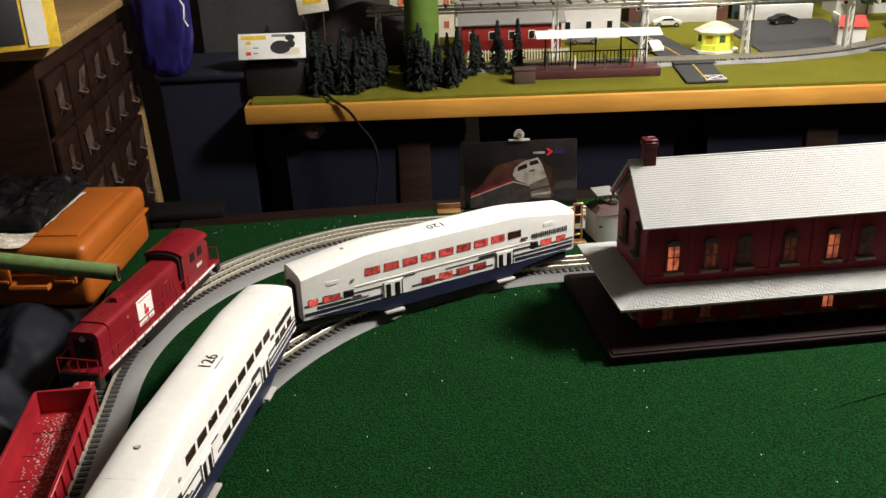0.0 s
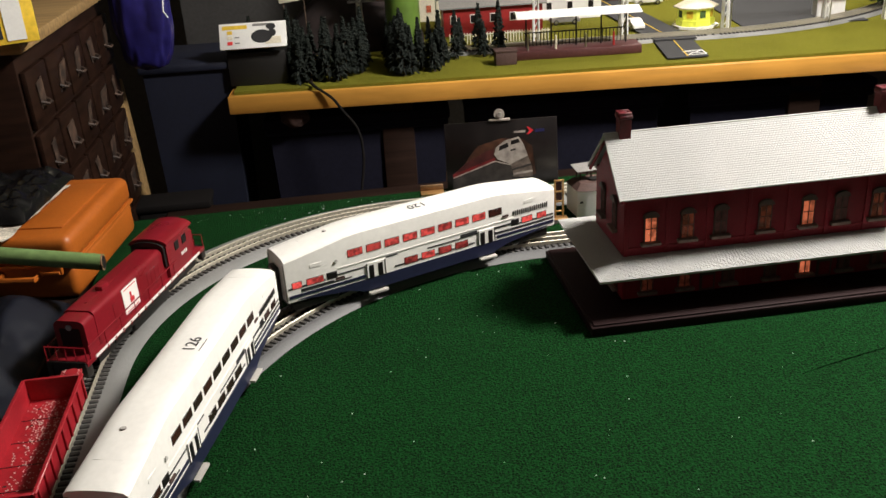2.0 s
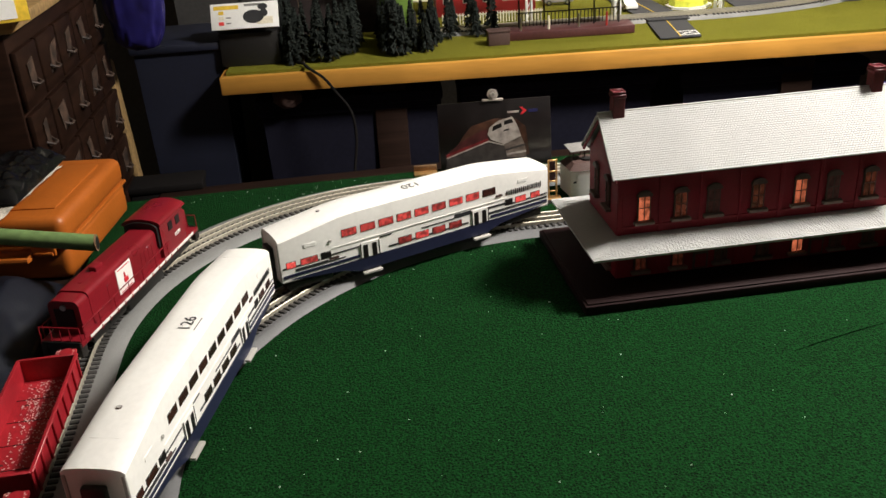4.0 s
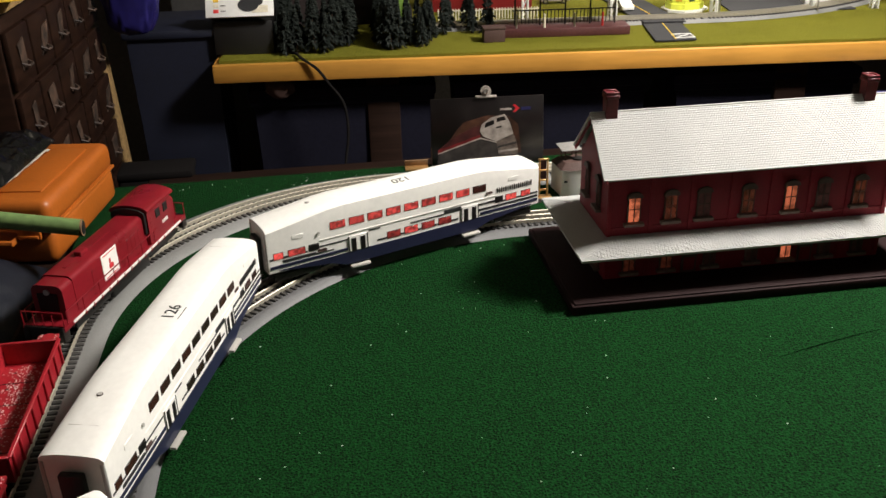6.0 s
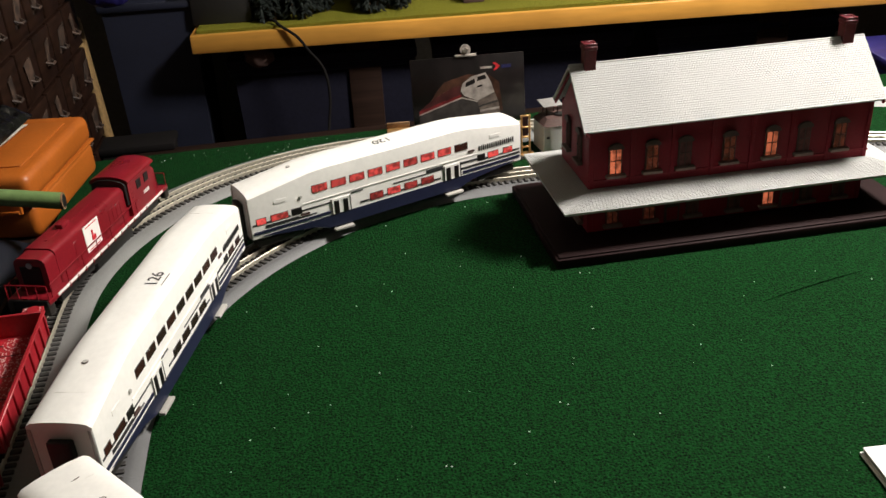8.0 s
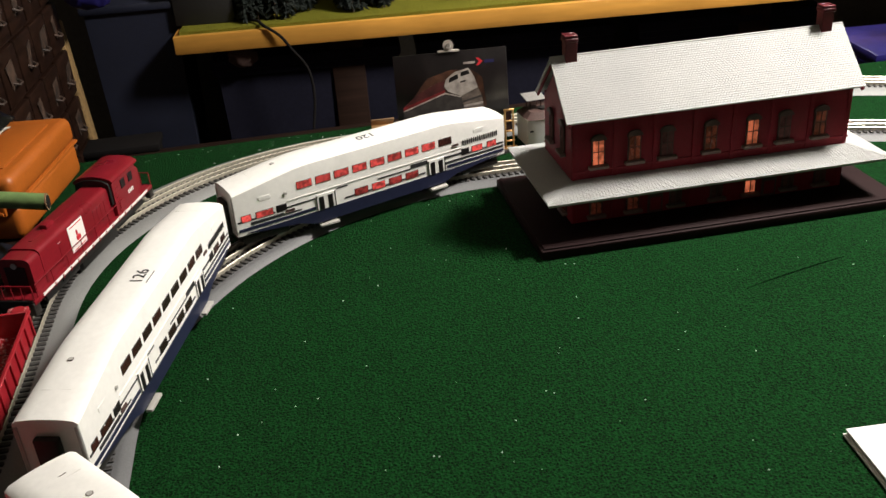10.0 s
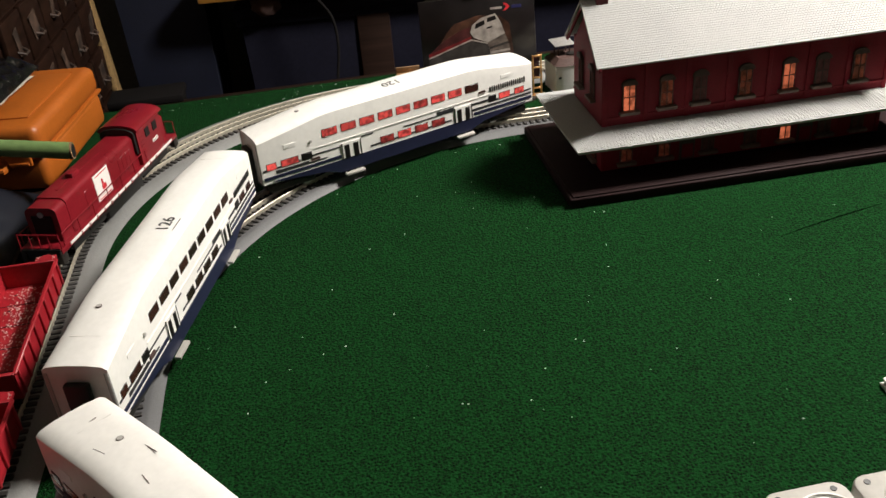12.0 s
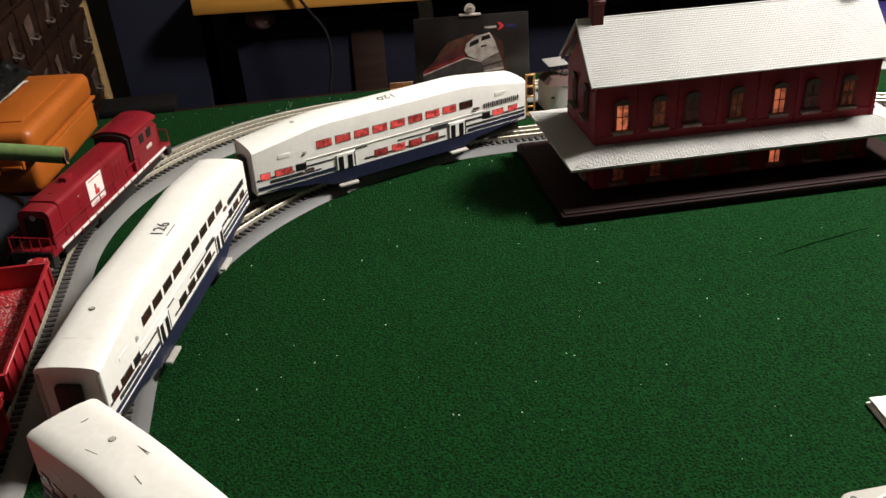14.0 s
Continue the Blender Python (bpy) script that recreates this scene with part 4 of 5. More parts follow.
def village_table():
    t = thing("village_table", BT, "long pine-edged table carrying a lit model village", "table")
    W, D = 3.0, 1.25
    for a, b in ((0, W),):
        part("edge_board", box(b - a - 0.001, 0.022, 0.046, ((a + b) / 2, 0.011, 0.027), 0.003), "pine", t, "varnished pine edge board")
    part("side_board", box(0.022, D, 0.046, (0.011, 0.0225 + D / 2, 0.027), 0.003), "pine", t)
    part("deck", box(W - 0.024, D - 0.024, 0.02, (W / 2 + 0.011, 0.023 + D / 2, 0.034)), "ply", t)
    for u in (0.42, 1.5, 2.7):
        for v in (0.10, D - 0.1):
            part("leg", box(0.085, 0.085, 0.80, (u, v, -0.38), 0.004), "darkwood", t)
    b = bmesh.new()
    bmesh.ops.create_grid(b, x_segments=90, y_segments=40, size=0.5)
    bmesh.ops.scale(b, vec=(W - 0.02, D - 0.01, 1), verts=b.verts)
    for v in b.verts:
        v.co.z = 0.0012 * noise.noise(Vector((v.co.x * 9, v.co.y * 9, 3)))
    r = bmesh.ops.extrude_edge_only(b, edges=[e for e in b.edges if e.is_boundary])
    for v in r["geom"]:
        if isinstance(v, bmesh.types.BMVert):
            v.co.z = -0.012
    g = part("grass_mat", b, "grass", None, at=BT @ pose(W / 2 + 0.006, D / 2 + 0.010, 0.058))
    tagged(g, "bright yellow-green grass mat on the village table", "ground cover", kind="structure")


village_table()


def fir(m, h, r, seed):
    t = thing("fir_tree", m, "dark green bottle-brush fir tree", "model tree", "fir grove")
    part("trunk", rod((0, 0, 0), (0, 0, h * 0.95), 0.003, seg=6, r2=0.0008), "bark", t)
    rng = random.Random(seed)
    vs, fs = [], []
    for k in range(230):
        f = rng.random() ** 0.8
        z = h * (0.08 + 0.90 * f)
        rad = r * (1 - f) ** 0.85 * rng.uniform(0.6, 1.1) + 0.002
        a = rng.uniform(0, 2 * math.pi)
        d = Vector((math.cos(a), math.sin(a), 0))
        s = Vector((-d.y, d.x, 0)) * rng.uniform(0.003, 0.006)
        tip = Vector((0, 0, z)) + d * rad + Vector((0, 0, -rad * rng.uniform(0.1, 0.5)))
        mid = Vector((0, 0, z)) + d * rad * 0.55
        i = len(vs)
        vs += [Vector((0, 0, z + 0.002)), mid + s + Vector((0, 0, 0.002)), tip, mid - s, mid + Vector((0, 0, -0.006))]
        fs += [(i, i + 1, i + 2), (i, i + 2, i + 3), (i + 1, i + 4, i + 2), (i + 3, i + 2, i + 4)]
    me = bpy.data.meshes.new("crown")
    me.from_pydata([tuple(v) for v in vs], [], fs)
    me.materials.append(M["fir"])
    part("crown", me, "fir", t)
    return t


FIRS = [fir(on_table(0, 0), 0.130, 0.027, 1), fir(on_table(0, 0), 0.105, 0.025, 2), fir(on_table(0, 0), 0.150, 0.027, 3)]


def grove():
    rng = random.Random(11)
    spots = [(rng.uniform(0.155, 0.34), rng.uniform(0.055, 0.24)) for _ in range(34)] + [(rng.uniform(0.40, 0.56), rng.uniform(0.06, 0.24)) for _ in range(30)]
    spots += [(rng.uniform(0.58, 0.72), rng.uniform(0.20, 0.30)) for _ in range(5)] + [(rng.uniform(0.02, 0.14), rng.uniform(0.18, 0.3)) for _ in range(8)]
    for k, (u, v) in enumerate(spots):
        m = on_table(u, v, 0.056, rng.uniform(0, 360))
        s = rng.uniform(0.75, 1.1)
        if k < 3:
            FIRS[k].matrix_basis = m
        else:
            copy_thing(FIRS[k % 3], m @ Matrix.Diagonal((s, s, s, 1)))


grove()


def control_panel():
    c = thing("control_box", on_table(0.075, 0.115, 0.058, 0), "black box with a tilted white illustrated panel", "control box")
    part("box", box(0.150, 0.085, 0.085, (0, 0, 0.0425), 0.003), "black", c)
    tilt = pose(0.0, -0.046, 0.128, 62, 0, 1)
    f = part("panel", box(0.168, 0.066, 0.006, (0, 0, 0), 0.001), "paper", c, "white printed panel", at=tilt)
    part("back", box(0.160, 0.05, 0.05, (0, 0.005, 0.110), 0.002), "black", c)
    for (x, y, sx, sy, mt) in ((-0.045, 0.022, 0.062, 0.010, "yellowpaint"), (-0.058, 0.009, 0.013, 0.009, "yellowpaint"), (-0.058, -0.004, 0.013, 0.009, "cream"), (-0.058, -0.018, 0.013, 0.009, "scarlet"),
                               (0.020, 0.026, 0.040, 0.006, "greyroof"), (-0.040, -0.004, 0.012, 0.003, "greyroof"), (-0.040, -0.018, 0.012, 0.003, "greyroof"), (0.05, -0.015, 0.04, 0.018, "cream")):
        part("print_bar", box(sx, sy, 0.001, (x, y, 0.0034), 0.0003, seg=1), mt, f)
    for (x, y, rx, ry) in ((0.022, -0.004, 0.026, 0.017), (0.048, 0.004, 0.010, 0.010), (0.046, 0.020, 0.012, 0.008)):
        b = bmesh.new()
        bmesh.ops.create_cone(b, cap_ends=True, segments=20, radius1=1, radius2=1, depth=1)
        bmesh.ops.scale(b, vec=(rx, ry, 0.001), verts=b.verts)
        bmesh.ops.translate(b, vec=(x, y, 0.0036), verts=b.verts)
        part("print_shape", b, "blank", f)


control_panel()


def cable():
    pts = [(0.16, 0.085, 0.062), (0.205, 0.035, 0.066), (0.225, 0.000, 0.060), (0.262, -0.012, 0.035), (0.288, -0.02, 0.0), (0.322, -0.03, -0.05), (0.330, -0.05, -0.12), (0.318, -0.09, -0.22), (0.335, -0.15, -0.33)]
    sm = []
    P = [Vector(p) for p in pts]
    for i in range(len(P) - 1):
        a, b, c, d = P[max(i - 1, 0)], P[i], P[i + 1], P[min(i + 2, len(P) - 1)]
        for k in range(6):
            t = k / 6
            sm.append(0.5 * ((2 * b) + (c - a) * t + (2 * a - 5 * b + 4 * c - d) * t * t + (3 * b - a - 3 * c + d) * t ** 3))
    tagged(part("power_cable", tube(sm, 0.0038), "rubber", None, at=BT, smooth=True), "black power cable hanging over the pine edge", "cable")


cable()


def pillar():
    p = thing("support_pillar", BT @ pose(0.452, 0.30, -0.78), "green painted round support pillar", "pillar")
    part("shaft", rod((0, 0, 0), (0, 0, 2.53), 0.047, seg=32), "pillar", p, smooth=True)
    part("collar", rod((0, 0, 0.82), (0, 0, 0.846), 0.052, seg=32), "hill", p)


pillar()


def hill():
    b = bmesh.new()
    bmesh.ops.create_grid(b, x_segments=40, y_segments=24, size=0.5)
    for v in b.verts:
        x, y = v.co.x * 2, v.co.y * 2
        h = max(0.0, 1 - x * x) ** 0.6 * max(0.0, 1 - y * y) ** 0.6
        v.co = Vector((v.co.x * 0.42, v.co.y * 0.26, 0.165 * h + 0.018 * h * noise.noise(Vector((x * 3, y * 3, 1))) - 0.004))
    tagged(part("tunnel_hill", b, "hill", None, at=on_table(0.30, 0.515)), "dark brown moulded model hill behind the firs", "model hill")


hill()


def shelter():
    s = thing("platform_shelter", on_table(0.915, 0.185, 0.0585, 0), "maroon platform with a pale flat shelter roof", "model platform")
    L = 0.335
    part("platform", box(L, 0.075, 0.022, (0, 0, 0.011), 0.002), "maroon", s)
    out = [(-0.042, 0.108), (-0.040, 0.112), (0.0, 0.122), (0.040, 0.112), (0.042, 0.108), (0.0, 0.117)]
    part("roof", loft([[(x, y, z) for y, z in out] for x in (-0.165, 0.165)]), "paper", s, "pale ribbed canopy")
    for k in range(5):
        x = -0.135 + k * 0.0675
        part("post", rod((x, 0.012, 0.022), (x, 0.012, 0.116), 0.0022, seg=8), "black", s)
        part("bracket", rod((x, 0.012, 0.096), (x + 0.012, 0.012, 0.112), 0.0014, seg=6), "black", s)
    part("back_fence", box(0.28, 0.002, 0.003, (0, 0.030, 0.058)), "black", s)
    for k in range(28):
        part("fence_bar", box(0.002, 0.002, 0.036, (-0.135 + k * 0.01, 0.030, 0.040)), "black", s)
    for x, mt in ((-0.135, "steel"), (-0.06, "cream"), (0.02, "steel"), (0.095, "redwall")):
        part("bollard", rod((x, -0.020, 0.022), (x, -0.020, 0.058), 0.0035, seg=8, r2=0.0025), mt, s)
    bn = thing("relay_box", on_table(0.715, 0.125, 0.0585, 4), "small dark grey trackside equipment box", "equipment box")
    part("body", box(0.056, 0.036, 0.034, (0, 0, 0.017), 0.002), "trim", bn)
    part("lid", box(0.060, 0.040, 0.005, (0, 0, 0.0365), 0.0015), "trim", bn)


shelter()


def village_track():
    pts = [(0.55 + 0.02 * i, 0.292) for i in range(38)]
    for i in range(1, 40):
        a = i * 0.026
        pts.append((1.31 + 0.9 * math.sin(a), 0.292 + 0.9 * (1 - math.cos(a))))
    t = thing("village_track", BT @ pose(0, 0, 0.0585), "grey-bedded model track across the village", "model track")

    def strip(o):
        b = bmesh.new()
        rings = []
        for i in range(len(pts)):
            p, q = Vector(pts[max(i - 1, 0)]), Vector(pts[min(i + 1, len(pts) - 1)])
            d = (q - p).normalized()
            rings.append([b.verts.new((pts[i][0] + d.y * k, pts[i][1] - d.x * k, z)) for k, z in o])
        for r0, r1 in zip(rings, rings[1:]):
            for j in range(len(o)):
                b.faces.new((r0[j], r0[(j + 1) % len(o)], r1[(j + 1) % len(o)], r1[j]))
        return b
    part("roadbed", strip([(-0.041, 0.0), (-0.03, 0.008), (0.03, 0.008), (0.041, 0.0)]), "bed", t)
    for o in (-0.0165, 0, 0.0165):
        part("rail", strip([(o - 0.0014, 0.009), (o - 0.0014, 0.016), (o + 0.0014, 0.016), (o + 0.0014, 0.009)]), "rail", t)
    for i in range(0, len(pts) - 1):
        for f in (0.0, 0.5):
            p, q = Vector(pts[i]), Vector(pts[i + 1])
            c = p.lerp(q, f)
            part("tie", TIE, "tie", t, at=pose(c.x, c.y, 0, 0, 0, math.degrees(math.atan2(q.y - p.y, q.x - p.x))))


village_track()


def road():
    r = thing("village_road", on_table(1.225, 0.0, 0.0592, 0), "dark model road with yellow line and white crossing mark", "model road")
    def strip(nm, u0, u1, v0, v1, mt, z, skew=0.0):
        return part(nm, loft([[(u0 + skew * v0, v0, z), (u1 + skew * v0, v0, z), (u1 + skew * v1, v1, z), (u0 + skew * v1, v1, z)], [(u0 + skew * v0, v0, z + 0.003), (u1 + skew * v0, v0, z + 0.003), (u1 + skew * v1, v1, z + 0.003), (u0 + skew * v1, v1, z + 0.003)]]), mt, r)
    strip("ramp", -0.104, 0.002, 0.045, 0.240, "asphalt", 0.002, skew=0.08)
    strip("carriageway", -0.058, 0.058, 0.345, 0.95, "asphalt", 0.002, skew=-0.10)
    strip("crossing_plate", -0.058, 0.058, 0.2415, 0.3435, "asphalt", 0.0062, skew=-0.10)
    strip("centre_line", -0.0525, -0.0495, 0.05, 0.239, "yellowpaint", 0.0035, skew=0.08)
    strip("centre_line", -0.0015, 0.0015, 0.35, 0.94, "yellowpaint", 0.0035, skew=-0.10)
    for a in (-1, 1):
        m = box(0.052, 0.003, 0.003, (-0.019, 0.085, 0.0045), 0, rot=Matrix.Rotation(a * 0.7, 4, "Z"))
        part("cross_mark", m, "paper", r)
        part("cross_mark", box(0.052, 0.003, 0.003, (-0.019, 0.085 + a * 0.022, 0.0045)), "paper", r)
        part("cross_mark", box(0.003, 0.042, 0.0029, (-0.019 + a * 0.025, 0.085, 0.0046)), "paper", r)
    k = thing("car_park", on_table(1.62, 0.62, 0.0595, -2), "flat dark asphalt car park sheet", "model car park")
    part("sheet", box(0.36, 0.52, 0.003, (0, 0, 0.0015), 0.0006, seg=1), "asphalt", k)


road()


def house(name, m, w, d, h, rise, wall, roof, label, windows=4, storeys=1, lit=False, over=0.012):
    b = thing(name, m, label, "model building", "village houses")
    for sy in (-1, 1):
        part("wall", box(w, 0.004, h, (0, sy * (d / 2 - 0.002), h / 2)), wall, b)
    for sx in (-1, 1):
        out = [(-d / 2 + 0.004, 0), (d / 2 - 0.004, 0), (d / 2 - 0.004, h), (0, h + rise * 0.95), (-d / 2 + 0.004, h)]
        part("gable", loft([[(sx * (w / 2 - 0.004), y, z) for y, z in out], [(sx * w / 2, y, z) for y, z in out]]), wall, b)
    for sy in (-1, 1):
        y0 = sy * (d / 2 + over)
        a, c = Vector((y0, h - over * rise / (d / 2))), Vector((0, h + rise))
        part("roof", loft([[(x, a.x, a.y), (x, c.x, c.y), (x, c.x, c.y + 0.004), (x, a.x, a.y + 0.004)] for x in (-w / 2 - over, w / 2 + over)]), roof, b)
    for s in range(storeys):
        for k in range(windows):
            x = -w / 2 + w * (k + 0.5) / windows
            z = h / storeys * (s + 0.55)
            f = part("window", box(min(0.02, w / windows * 0.5), 0.002, min(0.026, h / storeys * 0.45), (x, -d / 2 - 0.0008, z), 0.0004, seg=1), "paper" if not lit else "cream", b)
            part("pane", box(min(0.016, w / windows * 0.4), 0.001, min(0.022, h / storeys * 0.38), (x, -d / 2 - 0.002, z)), "darkwin" if not lit else "warmwin", f)
    return b


house("red_depot", on_table(0.72, 0.60, 0.058, 1), 0.30, 0.15, 0.090, 0.05, "redwall", "greyroof", "red-walled model depot with grey roof", 5)
house("white_house", on_table(0.98, 0.74, 0.058, 0), 0.20, 0.12, 0.16, 0.05, "paper", "greyroof", "white clapboard model house", 3, 2)
house("brick_shop", on_table(1.33, 0.98, 0.058, 0), 0.34, 0.12, 0.20, 0.02, "brownwall", "greyroof", "brown model shop with white ground floor", 5, 2)
house("teal_shop", on_table(1.66, 1.0, 0.058, 0), 0.28, 0.12, 0.20, 0.02, "teal", "greyroof", "dull teal model shop with white ground floor", 4, 2)
for u in (1.33, 1.66):
    tagged(part("shop_front", box(0.25, 0.01, 0.05, (0, 0, 0.025), 0.002), "paper", None, at=on_table(u, 0.905, 0.0585)), "white lit ground-floor shop front", "model shop front")


def kiosk():
    """An eight-sided lime pavilion with a glowing wall, pale roof and base slab."""
    k = thing("lime_kiosk", on_table(1.312, 0.44, 0.0585, 12) @ Matrix.Diagonal((1.06, 1.06, 1.12, 1)), "lime-yellow eight-sided model kiosk glowing from inside", "model building", "village houses")

    def ring(r, z):
        return [(r * math.cos((n + 0.5) * math.pi / 4), 0.85 * r * math.sin((n + 0.5) * math.pi / 4), z) for n in range(8)]

    part("base_slab", loft([ring(0.066, 0.0), ring(0.066, 0.006)]), "paper", k, "pale base slab")
    part("wall", loft([ring(0.054, 0.006), ring(0.054, 0.020), ring(0.050, 0.022), ring(0.050, 0.052)]), "yellow", k)
    part("roof", loft([ring(0.063, 0.052), ring(0.063, 0.055), ring(0.030, 0.070), ring(0.006, 0.076)]), "cream", k, "pale peaked roof")
    for n in range(8):
        a = (n + 1) * math.pi / 4
        c = Vector((0.0465 * math.cos(a), 0.0395 * math.sin(a), 0.036))
        part("window", box(0.002, 0.017, 0.018, (0, 0, 0), 0.0005, seg=1), "leaf" if n % 2 else "yellowpaint", k, at=pose(c.x, c.y, c.z, 0, 0, math.degrees(math.atan2(math.sin(a) / 0.85, math.cos(a)))))


kiosk()


def red_shed():
    s = thing("red_roof_shed", on_table(1.717, 0.46, 0.058, -8), "white model shed with sloping red roof", "model building")
    part("wall", loft([[(x, y, z) for y, z in [(-0.026, 0), (0.026, 0), (0.026, 0.080), (-0.026, 0.056)]] for x in (-0.040, 0.040)]), "paper", s)
    part("roof", loft([[(x, y, z) for y, z in [(-0.032, 0.054), (0.020, 0.079), (0.020, 0.083), (-0.032, 0.058)]] for x in (-0.037, 0.045)]), "scarlet", s)
    part("parapet", box(0.006, 0.062, 0.03, (-0.043, 0, 0.078), 0.001), "paper", s)


red_shed()


def gantry():
    """The lattice frame of an elevated line that runs over the village."""
    g = thing("overhead_lattice", BT @ pose(0, 0, 0.058), "grey steel lattice of an elevated toy line", "model elevated line")
    for z in (0.150, 0.162):
        part("girder", rod((0.30, 0.345, z), (2.6, 0.345, z), 0.003, seg=6), "steel", g)
        part("girder", rod((0.30, 0.395, z), (2.6, 0.395, z), 0.003, seg=6), "steel", g)
    for k in range(46):
        u = 0.32 + k * 0.05
        part("cross_piece", box(0.006, 0.058, 0.004, (u, 0.370, 0.166), 0.001, seg=1), "darkmetal", g)
    for u in (0.33, 0.46, 0.83, 1.085, 1.377, 1.67, 1.85, 2.3):
        p = part("tower", box(0.020, 0.020, 0.004, (u, 0.370, 0.002)), "steel", g)
        for du in (-0.008, 0.008):
            for dv in (-0.008, 0.008):
                part("tower_leg", rod((u + du, 0.370 + dv, 0), (u + du * 0.7, 0.370 + dv * 0.7, 0.150), 0.0028, seg=5), "paper", p)
        for z in range(5):
            part("brace", rod((u - 0.008, 0.361, 0.01 + z * 0.028), (u + 0.007, 0.361, 0.038 + z * 0.028), 0.0018, seg=5), "paper", p)


gantry()


def lamp_head(u, v, rz):
    l = thing("yard_floodlight", on_table(u, v, 0.058, rz), "cream model floodlight on the elevated line", "model lamp", "floodlights")
    part("pole", rod((0, 0, 0), (0, 0, 0.185), 0.002, seg=6), "steel", l)
    part("head", box(0.024, 0.036, 0.022, (0, -0.006, 0.195), 0.003, rot=Matrix.Rotation(0.4, 4, "X")), "cream", l)


for u, v, rz in ((0.545, 0.33, 0), (0.83, 0.33, 20), (1.06, 0.33, -20), (1.38, 0.33, 30), (1.665, 0.33, -30)):
    lamp_head(u, v, rz)


def car(m, mt, label):
    c = thing("toy_car", m, label, "model car", "toy cars")
    prof = [(-0.047, 0.008), (-0.047, 0.018), (-0.040, 0.021), (-0.026, 0.022), (-0.016, 0.031), (0.012, 0.031), (0.026, 0.022), (0.044, 0.019), (0.047, 0.014), (0.047, 0.008)]
    b = prism(prof, -0.018, 0.018)
    bmesh.ops.bevel(b, geom=[e for e in b.edges], offset=0.0015, segments=1, affect="EDGES")
    part("body", b, mt, c)
    part("windows", prism([(-0.023, 0.0225), (-0.0155, 0.0295), (0.0115, 0.0295), (0.022, 0.0225)], -0.0185, 0.0185), "darkwin", c)
    for x in (-0.029, 0.029):
        for s in (-1, 1):
            w = part("wheel", rod((x, s * 0.013, 0.008), (x, s * 0.0188, 0.008), 0.008, seg=14), "black", c)
            part("rim", rod((x, s * 0.0186, 0.008), (x, s * 0.0192, 0.008), 0.0045, seg=10), "steel", w)
    return c


car(on_table(1.645, 0.80, 0.0632, 8), "black", "glossy black toy car parked on asphalt")
car(on_table(1.27, 0.84, 0.0588, 180), "paper", "white toy car beside the shops")
car(on_table(1.135, 0.46, 0.0588, 95), "paper", "white toy car waiting near the crossing")
car(on_table(0.95, 0.60, 0.0588, 0), "greyroof", "grey toy car behind the platform")


def leafy(m, h, seed):
    t = thing("leafy_tree", m, "small round-crowned green model tree", "model tree")
    part("trunk", rod((0, 0, 0), (0.002, 0, h * 0.5), 0.004, seg=7, r2=0.002), "bark", t)
    rng = random.Random(seed)
    vs, fs = [], []
    for k in range(5):
        a = k * 1.3
        part("limb", rod((0.001, 0, h * 0.38), (0.03 * math.cos(a), 0.03 * math.sin(a), h * 0.62), 0.0016, seg=5, r2=0.0007), "bark", t)
    for k in range(900):
        p = Vector((rng.gauss(0, 1), rng.gauss(0, 1), rng.gauss(0, 1))).normalized() * rng.uniform(0.5, 1.0)
        lump = 1 + 0.35 * noise.noise(p * 2.2)
        c = Vector((p.x * 0.055 * lump, p.y * 0.055 * lump, h * 0.66 + p.z * h * 0.30 * lump))
        u = Vector((rng.gauss(0, 1), rng.gauss(0, 1), rng.gauss(0, 1))).normalized() * 0.006
        w = u.cross(Vector((rng.gauss(0, 1), rng.gauss(0, 1), rng.gauss(0, 1)))).normalized() * 0.004
        i = len(vs)
        vs += [tuple(c - u), tuple(c + w), tuple(c + u), tuple(c - w)]
        fs.append((i, i + 1, i + 2, i + 3))
    me = bpy.data.meshes.new("crown")
    me.from_pydata(vs, [], fs)
    me.materials.append(M["leaf"])
    part("crown", me, "leaf", t)
    return t


def sign_card():
    c = thing("cream_sign", on_table(0.157, 0.30, 0.058, 6), "pale yellow sign board on two posts", "model sign")
    for x in (-0.028, 0.028):
        part("post", rod((x, 0.002, 0), (x, 0.002, 0.185), 0.002, seg=6), "bark", c)
    part("board", box(0.084, 0.003, 0.056, (0, 0, 0.198), 0.001, rot=Matrix.Rotation(-0.1, 4, "Y")), "cream", c)
    part("print_bar", box(0.050, 0.001, 0.012, (0, -0.002, 0.202), rot=Matrix.Rotation(-0.1, 4, "Y")), "yellowpaint", c)


sign_card()
house("corner_house", on_table(0.46, 0.86, 0.058, 0), 0.22, 0.14, 0.15, 0.05, "cream", "greyroof", "cream model house behind the hill", 3, 2, True)
house("row_house", on_table(2.02, 1.02, 0.058, 0), 0.26, 0.12, 0.17, 0.05, "paper", "greyroof", "white model row house by the trees", 4, 2)
leafy(on_table(1.96, 0.88), 0.13, 9)
leafy(on_table(1.90, 0.50), 0.075, 5)
leafy(on_table(1.99, 0.60), 0.080, 6)
leafy(on_table(2.15, 0.75), 0.085, 8)


def picket_fence():
    f = thing("picket_fence", on_table(0.58, 0.40, 0.0585, 0), "yellowish picket fence in front of the depot", "model fence")
    part("top_rail", box(0.30, 0.002, 0.003, (0.15, 0, 0.026)), "cream", f)
    for k in range(36):
        part("picket", box(0.003, 0.002, 0.032, (0.003 + k * 0.0084, -0.002, 0.016)), "cream", f)


picket_fence()


